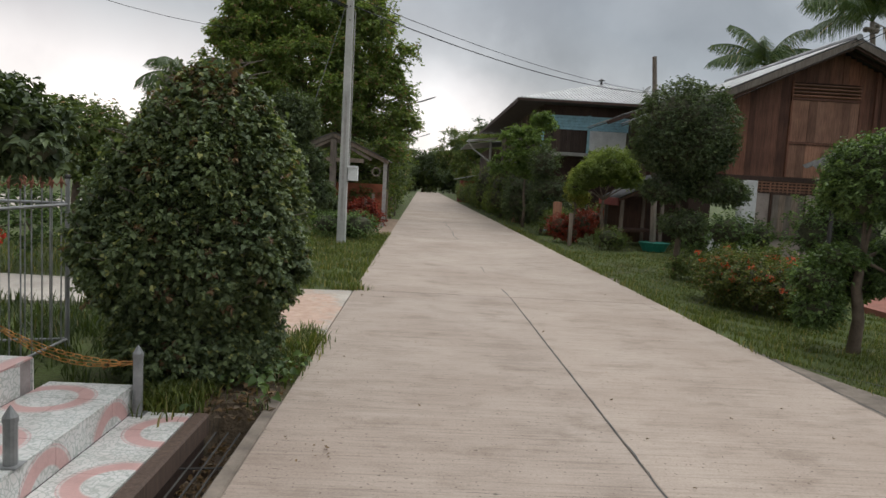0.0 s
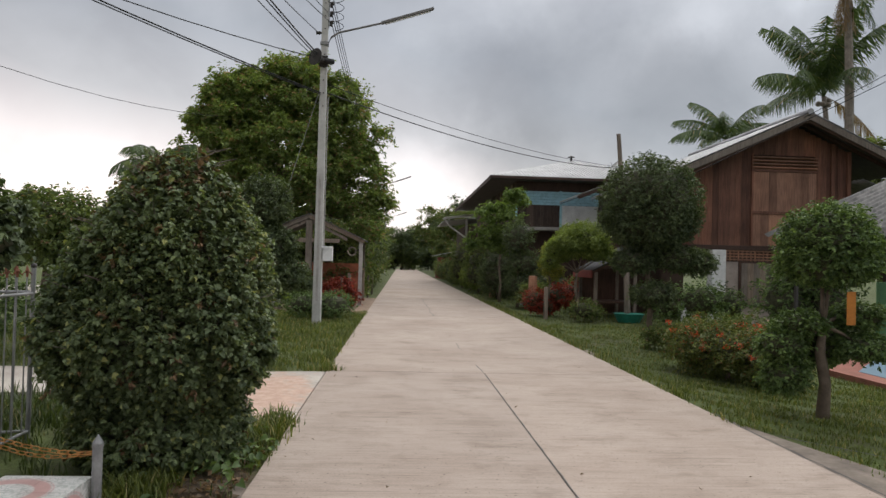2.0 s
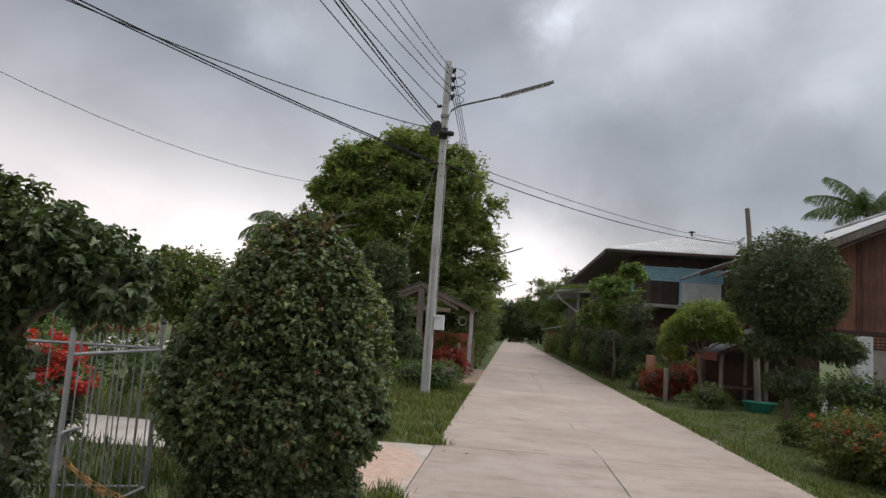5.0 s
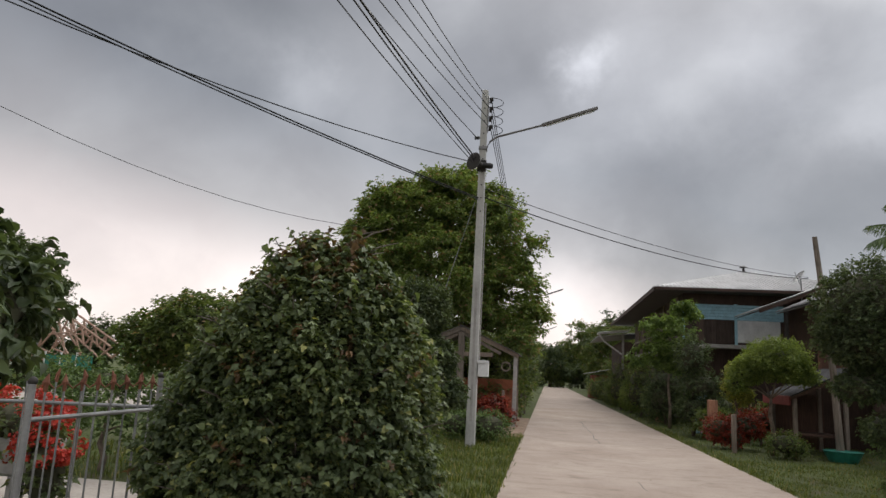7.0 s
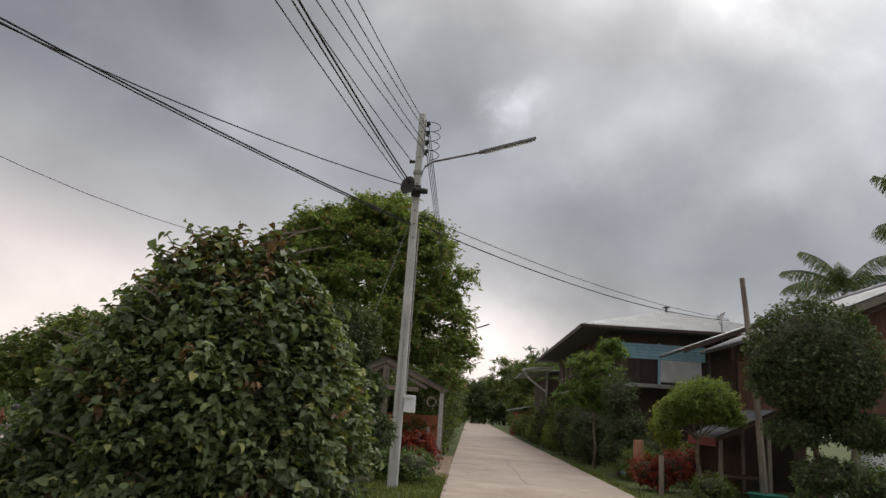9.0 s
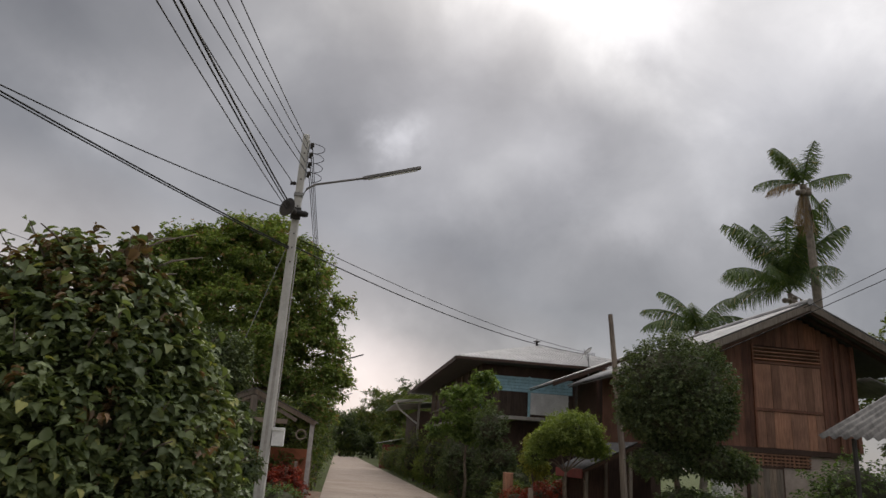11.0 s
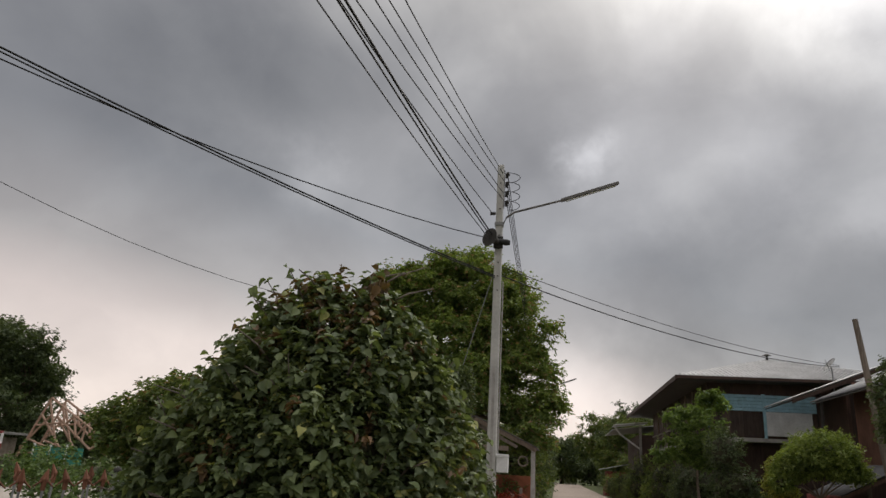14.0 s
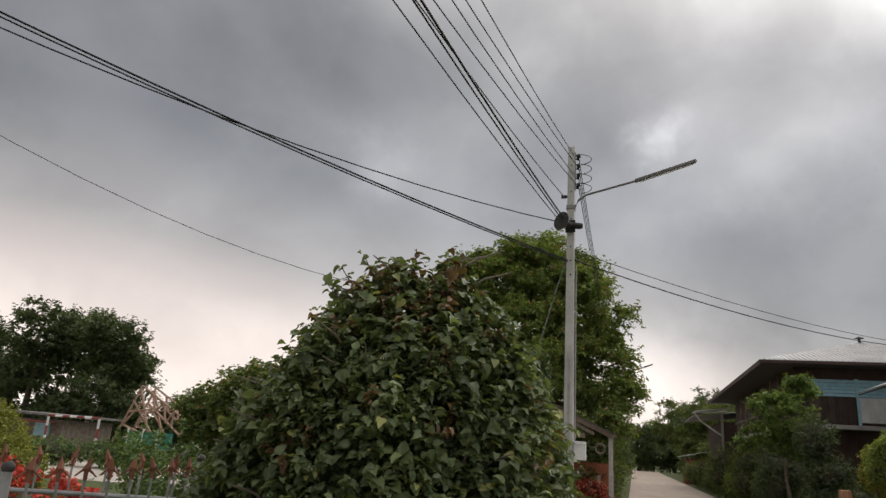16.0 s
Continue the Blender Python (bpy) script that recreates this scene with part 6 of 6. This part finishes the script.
grown("garden_bush", (6.9, 12.3, -0.03), 0.7, 0.04, [(0, 0, 1.35, 0.8, 0.7, 0.6), (-0.4, 0.1, 0.9, 0.6, 0.6, 0.6), (0.4, 0, 0.8, 0.7, 0.6, 0.7)], 6000, 0.07, L_TOPIARY, "leafy green bush under the sheet roof", "bush", 113, ragged=0.3)
grown("garden_tree", (15.2, 19.5, -0.03), 2.6, 0.1, [(-0.3, 0, 5.2, 1.6, 1.4, 1.3), (1.2, 0, 6.2, 1.6, 1.4, 1.4), (0, 0.5, 3.6, 1.6, 1.3, 1.3), (2.4, 0.3, 4.6, 1.8, 1.4, 1.6), (0.8, 0.3, 2.2, 1.9, 1.4, 1.4)], 30000, 0.13, L_TREE, "broad green tree behind the wooden house", "tree", 112, clumps=130, clump_size=0.42)

# ---- planting and fence on the left road side ----
for k, (x, y, r, h, m) in enumerate(((-3.0, 20.8, 0.45, 0.95, L_RED), (-3.1, 24.8, 0.7, 1.6, L_TREE), (-3.5, 29, 1.2, 3.0, L_TREE), (-3.6, 33, 1.5, 3.6, L_DARK), (-3.6, 38, 1.6, 3.8, L_TREE), (-4.0, 44, 2.0, 4.6, L_DARK), (-4.2, 52, 2.2, 4.6, L_TREE), (-4.6, 62, 2.4, 4.8, L_DARK), (-4.2, 20.0, 0.5, 1.3, L_DARK), (-6.6, 27.5, 1.6, 3.2, L_DARK), (-5.0, 29.5, 1.5, 2.8, L_TREE))):
    grown("left_bush", (x, y, -0.03), 0.6, 0.05, [(0, 0, h * 0.65, r, r, h * 0.36), (0.2, 0.5, h * 0.35, r * 0.9, r, h * 0.35), (-0.3, -0.4, h * 0.45, r * 0.9, r * 0.8, h * 0.36)], 9000 if h > 2 else 5000, 0.06 + 0.022 * h, m, "red-leaved shrub beside the hut" if m == L_RED else "green shrub along the road", "bush", 130 + k, group="roadside bushes", ragged=0.2)


# ---- far woods ----
def far_tree(x, y, h, r, seed, m=None, label="far leafy green tree"):
    rng = random.Random(seed)
    blobs = []
    for k in range(9):
        a = rng.uniform(0, 6.28)
        q = r * rng.uniform(0.1, 0.75)
        blobs.append((q * math.cos(a), q * math.sin(a), h * rng.uniform(0.38, 0.86), r * rng.uniform(0.4, 0.65), r * rng.uniform(0.4, 0.65), h * rng.uniform(0.12, 0.2)))
    grown("tree", (x, y, -0.03), h * 0.4, r * 0.06, blobs, 15000, 0.09 + r * 0.042, m or L_TREE, label, "tree", seed, group="far trees", ragged=0.25, core=False, clumps=150, clump_size=r * 0.21)


for k, (x, y, h, r, m) in enumerate(((-6, 72, 7, 3.5, L_TREE), (-7, 84, 8, 4, L_DARK), (-5, 98, 8, 4, L_TREE), (4.9, 74, 8.4, 2.8, L_TREE), (7, 90, 10.5, 4, L_DARK), (5, 104, 10, 4, L_TREE), (-1, 128, 8, 5, L_DARK), (5, 132, 9, 5, L_TREE), (-7, 126, 9, 5, L_TREE), (11, 116, 11, 5, L_DARK), (-13, 110, 9, 6, L_DARK), (12, 70, 10, 3.5, L_DARK), (6.6, 64, 8.3, 2.6, L_TREE))):
    far_tree(x, y, h, r, 200 + k, m)
for k, (x, y, h, r, m) in enumerate(((-38.6, 45, 9.6, 3.9, L_DARK), (-47.5, 46, 10.8, 4.8, L_DARK), (-54, 47, 9.2, 5, L_DARK), (-61, 47, 9.6, 5.5, L_DARK), (-68, 46, 11, 6, L_DARK), (-44, 50, 8.5, 4.5, L_DARK), (-26, 75, 4.2, 4, L_DARK), (-17, 72, 5, 4, L_TREE), (-10, 60, 6, 3.6, L_DARK), (-38, 95, 4, 6, L_DARK), (-48, 100, 4.5, 6, L_DARK))):
    far_tree(x, y, h, r, 230 + k, m, "far dark leafy tree across the garden")
for k in range(9):
    grown("thicket", (-14 + 3.6 * k, 126 + 2 * (k % 2), -0.03), 1.0, 0.08, [(0, 0, 1.6, 2.2, 1.5, 1.5), (0.6, 0.3, 3.4, 1.8, 1.5, 1.5), (-1, 0, 2.6, 1.5, 1.4, 1.3)], 5200, 0.34, L_DARK if k % 2 else L_TREE, "dense green thicket closing the road's far end", "bush", 280 + k, ragged=0.25, group="thickets")
for k in range(10):
    s = -1 if k % 2 else 1
    grown("thicket", (s * (4.6 + 0.2 * k), 66 + 6 * k, -0.03), 1.0, 0.08, [(0, 0, 1.3, 1.8, 2.4, 1.3), (0.4 * s, 0.8, 2.6, 1.5, 2.0, 1.2)], 5200, 0.26, L_DARK if k % 3 else L_TREE, "dense green thicket along the road", "bush", 290 + k, ragged=0.25, group="thickets")
grown("yellow_bush", (-13.85, 12.2, -0.03), 0.6, 0.05, [(-0.15, 0, 1.05, 1.05, 1.0, 0.86), (-0.75, 0.2, 0.85, 0.75, 0.8, 0.75), (0.55, 0, 0.6, 0.95, 0.9, 0.65)], 36000, 0.06, L_YELLOW, "rounded yellow-green bush in the garden", "bush", 260, core_k=0.6, ragged=0.1)
for k, (x, y) in enumerate(((-9.6, 11.2), (-8.6, 12.4), (-11.2, 13.5), (-7.2, 8.9))):
    grown("garden_shrub", (x, y, -0.03), 0.5, 0.04, [(0, 0, 1.0, 0.55, 0.5, 0.6), (0.4, 0.2, 0.6, 0.5, 0.5, 0.5)], 1500, 0.07, L_TOPIARY, "loose green shrub in the garden", "bush", 262 + k, ragged=0.3, core=False, inner=0.4, group="garden shrubs")


# ---- palms ----
def palm(name, base, top, crown_r, n, seed, label, wind=(-0.35, 0.0), dry=3, trunk_r=0.17, rise=(0.35, 1.45), curve=0.115, plan=None):
    """Coconut palm: ringed trunk and arching fronds, each with two rows of hanging leaflets."""
    rng = np.random.default_rng(seed)
    e = thing(name, base, label, "palm tree", "palms")
    b, t = Vector(base), Vector(top)
    pts = [b.lerp(t, k / 12) + Vector((0.25 * math.sin(k / 12 * 3.1), 0, 0)) * (k > 0) * (k < 12) for k in range(13)]
    part("trunk", tube(pts, [trunk_r * (1.35 if k == 0 else 1 - 0.03 * k) for k in range(13)], 10, None, 0.2), M_PALMBARK, e)
    for k in range(n):
        a = 2 * math.pi * k / n + rng.uniform(-0.3, 0.3)
        lift = rng.uniform(*rise)
        isdry = k < dry
        if isdry:
            lift = rng.uniform(-0.9, -0.2)
        L, bend = crown_r * rng.uniform(0.8, 1.1), curve if not isdry else 0.06
        if plan:
            a, lift, L, bend, isdry = radians(plan[k][0]), plan[k][1], crown_r * plan[k][2], plan[k][3], plan[k][4]
        d = Vector((math.cos(a), math.sin(a), 0))
        p, step = t.copy(), L / 14
        slope = lift
        spine = [p.copy()]
        for i in range(14):
            slope -= bend
            v = (d * math.cos(slope) + Vector((0, 0, math.sin(slope))) + Vector((wind[0], wind[1], 0)) * (0.03 * i)).normalized()
            p = p + v * step
            spine.append(p.copy())
        frond = part("frond", tube(spine, [0.03 - 0.0018 * i for i in range(15)], 5), M_PALMBARK if isdry else L_PALM, e, "dry brown frond" if isdry else "")
        V, F = [], []
        for i in range(2, 15):
            for sub in (0, 0.17, 0.34, 0.5, 0.67, 0.84):
                if i == 14 and sub:
                    continue
                q = spine[i].lerp(spine[min(i + 1, 14)], sub)
                al = (spine[i] - spine[i - 1]).normalized()
                side = al.cross((0, 0, 1))
                side = side.normalized() if side.length > 0.05 else Vector((1, 0, 0))
                ll = crown_r * 0.24 * math.sin(math.pi * min(0.97, (i + sub) / 15.5)) + 0.12
                for s in (-1, 1):
                    out = (side * s * rng.uniform(0.55, 0.85) + al * 0.7 + Vector((wind[0] * 0.5, 0, -rng.uniform(0.5, 1.7)))).normalized() * ll
                    w = al * 0.019 * crown_r / 3
                    k0 = len(V)
                    V += [q - w, q + w, q + out * 0.6 + w * 0.8 - Vector((0, 0, 0.02)), q + out * 0.6 - w * 0.8 - Vector((0, 0, 0.02)), q + out - Vector((0, 0, 0.1 * ll))]
                    F += [(k0, k0 + 1, k0 + 2, k0 + 3), (k0 + 3, k0 + 2, k0 + 4)]
        tagged(sheet("leaflet_mass", V, F, L_DRYPALM if isdry else L_PALM, frond), kind="stuff")
    bm = bmesh.new()
    for k in range(6):
        bmesh.ops.create_uvsphere(bm, u_segments=8, v_segments=6, radius=0.13, matrix=Matrix.Translation(t + Vector((0.25 * math.cos(k), 0.25 * math.sin(k), -0.2 - 0.05 * k))))
    part("coconut_cluster", bm, M_PALMBARK, e)


# each frond of the blown crown: turn, lift, length, bend, dry or not
BLOWN = [(170, 1.35, 0.9, 0.05, False), (140, 1.5, 0.95, 0.05, False), (60, 1.45, 0.95, 0.06, False), (200, 1.15, 0.95, 0.07, False), (20, 1.4, 0.85, 0.05, False), (260, 1.3, 0.9, 0.07, False),
         (183, 0.35, 1.05, 0.07, False), (197, 0.0, 1.0, 0.05, True), (355, 0.55, 0.95, 0.03, False), (8, -0.6, 0.95, 0.03, False), (190, -1.1, 0.8, 0.03, True), (340, -1.25, 0.9, 0.02, True), (90, -1.2, 0.9, 0.02, True), (230, -1.3, 0.95, 0.02, True)]
palm("coconut_palm", (18.0, 28, -0.04), (18.1, 28, 14.3), 2.5, len(BLOWN), 301, "tall coconut palm with a sparse wind-blown crown", dry=0, wind=(-0.25, 0), plan=BLOWN, trunk_r=0.24)
palm("coconut_palm", (18.6, 30, -0.04), (18.4, 30, 9.7), 4.5, 17, 302, "coconut palm with broad green fronds", dry=1, wind=(0.1, 0), rise=(0.2, 1.9), curve=0.07)
palm("coconut_palm", (13.6, 30, -0.04), (13.7, 30, 7.5), 2.7, 14, 303, "young coconut palm behind the wooden house", dry=1, rise=(0.4, 1.6), curve=0.085, wind=(-0.15, 0))
palm("garden_palm", (-6.3, 14.0, -0.04), (-6.3, 14.0, 3.3), 1.05, 18, 304, "small garden palm behind the clipped bush", dry=0, trunk_r=0.09, wind=(0, 0))

# ---- far left: low house, play frame, lattice tower ----
lh = thing("low_house", (-31, 33, 0), "low pale house with a grey roof across the garden", "house")
part("wall", box(-35.5, -31.6, 33.2, 37, -0.04, 1.7, 0), M_DIRTY, lh)
part("roof", beam((-36.2, 35, 2.05), (-31.2, 35, 1.9), 4.6, 0.12), M_TILEROOF, lh)
part("window", box(-33.4, -32.4, 33.15, 33.2, 0.8, 1.5, 0), M_BLUE, lh)
part("awning", beam((-34.0, 32.7, 1.6), (-31.8, 32.7, 1.5), 0.8, 0.05), M_REDROOF, lh)
lh2 = thing("low_house", (-17, 13, 0), "low house with a dark sheet roof beside the garden", "house")
part("wall", box(-24, -19.0, 14.4, 15.2, -0.04, 1.75, 0), M_DIRTY, lh2)
corrugated("roof", (-25, 14.0, 1.78), (6.7, 0, 0.0), (0, 1.3, 0.32), 0.18, 0.02, M_RUST, lh2)
fr = thing("goal_frame", (-30, 31.5, 0), "red and white striped steel goal frame", "goal")
for k in range(7):
    x = -31.0 + 0.45 * k
    part("crossbar_band", tube([(x, 31.5, 1.88), (x + 0.45, 31.5, 1.88)], 0.06, 8), M_REDROOF if k % 2 == 0 else M_WHITE, fr)
for x in (-31.0, -27.85):
    for k in range(4):
        part("post_band", tube([(x, 31.5, 0.47 * k - 0.04), (x, 31.5, 0.47 * k + 0.43)], 0.06, 8), M_REDROOF if k % 2 == 0 else M_WHITE, fr)
lat = thing("lattice_frame", (-28.5, 36, 0), "rust-coloured lattice steel truss standing in the field", "truss")
M_STRUT = plain("faded_red_steel", (0.42, 0.27, 0.2), 0.7)
for dy in (0, 1.2):
    y = 36 + dy
    for a, b in (((-29.2, 3.9), (-25.6, 1.9)), ((-29.2, 3.9), (-30.9, 0.0)), ((-29.3, 3.8), (-27.8, 0.0)), ((-28.6, 2.9), (-26.3, 1.3)), ((-29.9, 2.4), (-28.4, 2.6)), ((-30.6, 0.9), (-28.2, 1.2)), ((-30.2, 1.7), (-28.2, 1.1)), ((-30.5, 1.2), (-29.0, 3.0)), ((-29.6, 3.0), (-28.2, 1.4)), ((-28.4, 3.4), (-28.1, 2.5)), ((-27.6, 3.0), (-27.3, 1.9)), ((-26.8, 2.6), (-26.9, 1.7)), ((-28.1, 2.5), (-27.6, 3.0)), ((-27.3, 1.9), (-26.8, 2.6)), ((-26.3, 1.3), (-25.6, 1.9))):
        part("strut", tube([(a[0], y, a[1]), (b[0], y, b[1])], 0.06, 6), M_STRUT, lat)
board = thing("teal_fence", (-28, 34.5, 0), "teal sheet fence panels with white posts", "fence")
for k in range(3):
    part("panel", box(-28.4 + 0.95 * k, -27.5 + 0.95 * k, 34.5, 34.54, 0.5, 1.35, 0), M_TUB, board)
    part("post", box(-28.48 + 0.95 * k, -28.4 + 0.95 * k, 34.48, 34.56, -0.04, 1.5, 0), M_WHITE, board)

for k in range(6):
    grown("garden_hedge", (-27 + 1.9 * k, 24 + 0.4 * (k % 2), -0.03), 0.4, 0.04, [(0, 0, 0.55, 1.05, 0.7, 0.5), (0.5, 0, 0.4, 0.8, 0.6, 0.4)], 1600, 0.12, L_TOPIARY, "low green hedge across the garden", "hedge", 320 + k, ragged=0.25, group="garden hedges")

yard = thing("yard", (-26, 25, 0), "pale trodden earth yard beyond the gate", "yard", kind="structure")
part("earth", box(-42, -13.5, 19, 31, -0.2, -0.02, 0.01), M_DRIVE, yard)
for k in range(9):
    grown("far_bush", (-64 + 3.8 * k, 43 + (k % 3), -0.03), 0.8, 0.06, [(0, 0, 1.6, 2.2, 1.4, 1.6), (0.8, 0, 2.6, 1.6, 1.2, 1.4)], 5000, 0.24, L_DARK, "dark leafy undergrowth below the far trees", "bush", 340 + k, ragged=0.25, group="undergrowth")
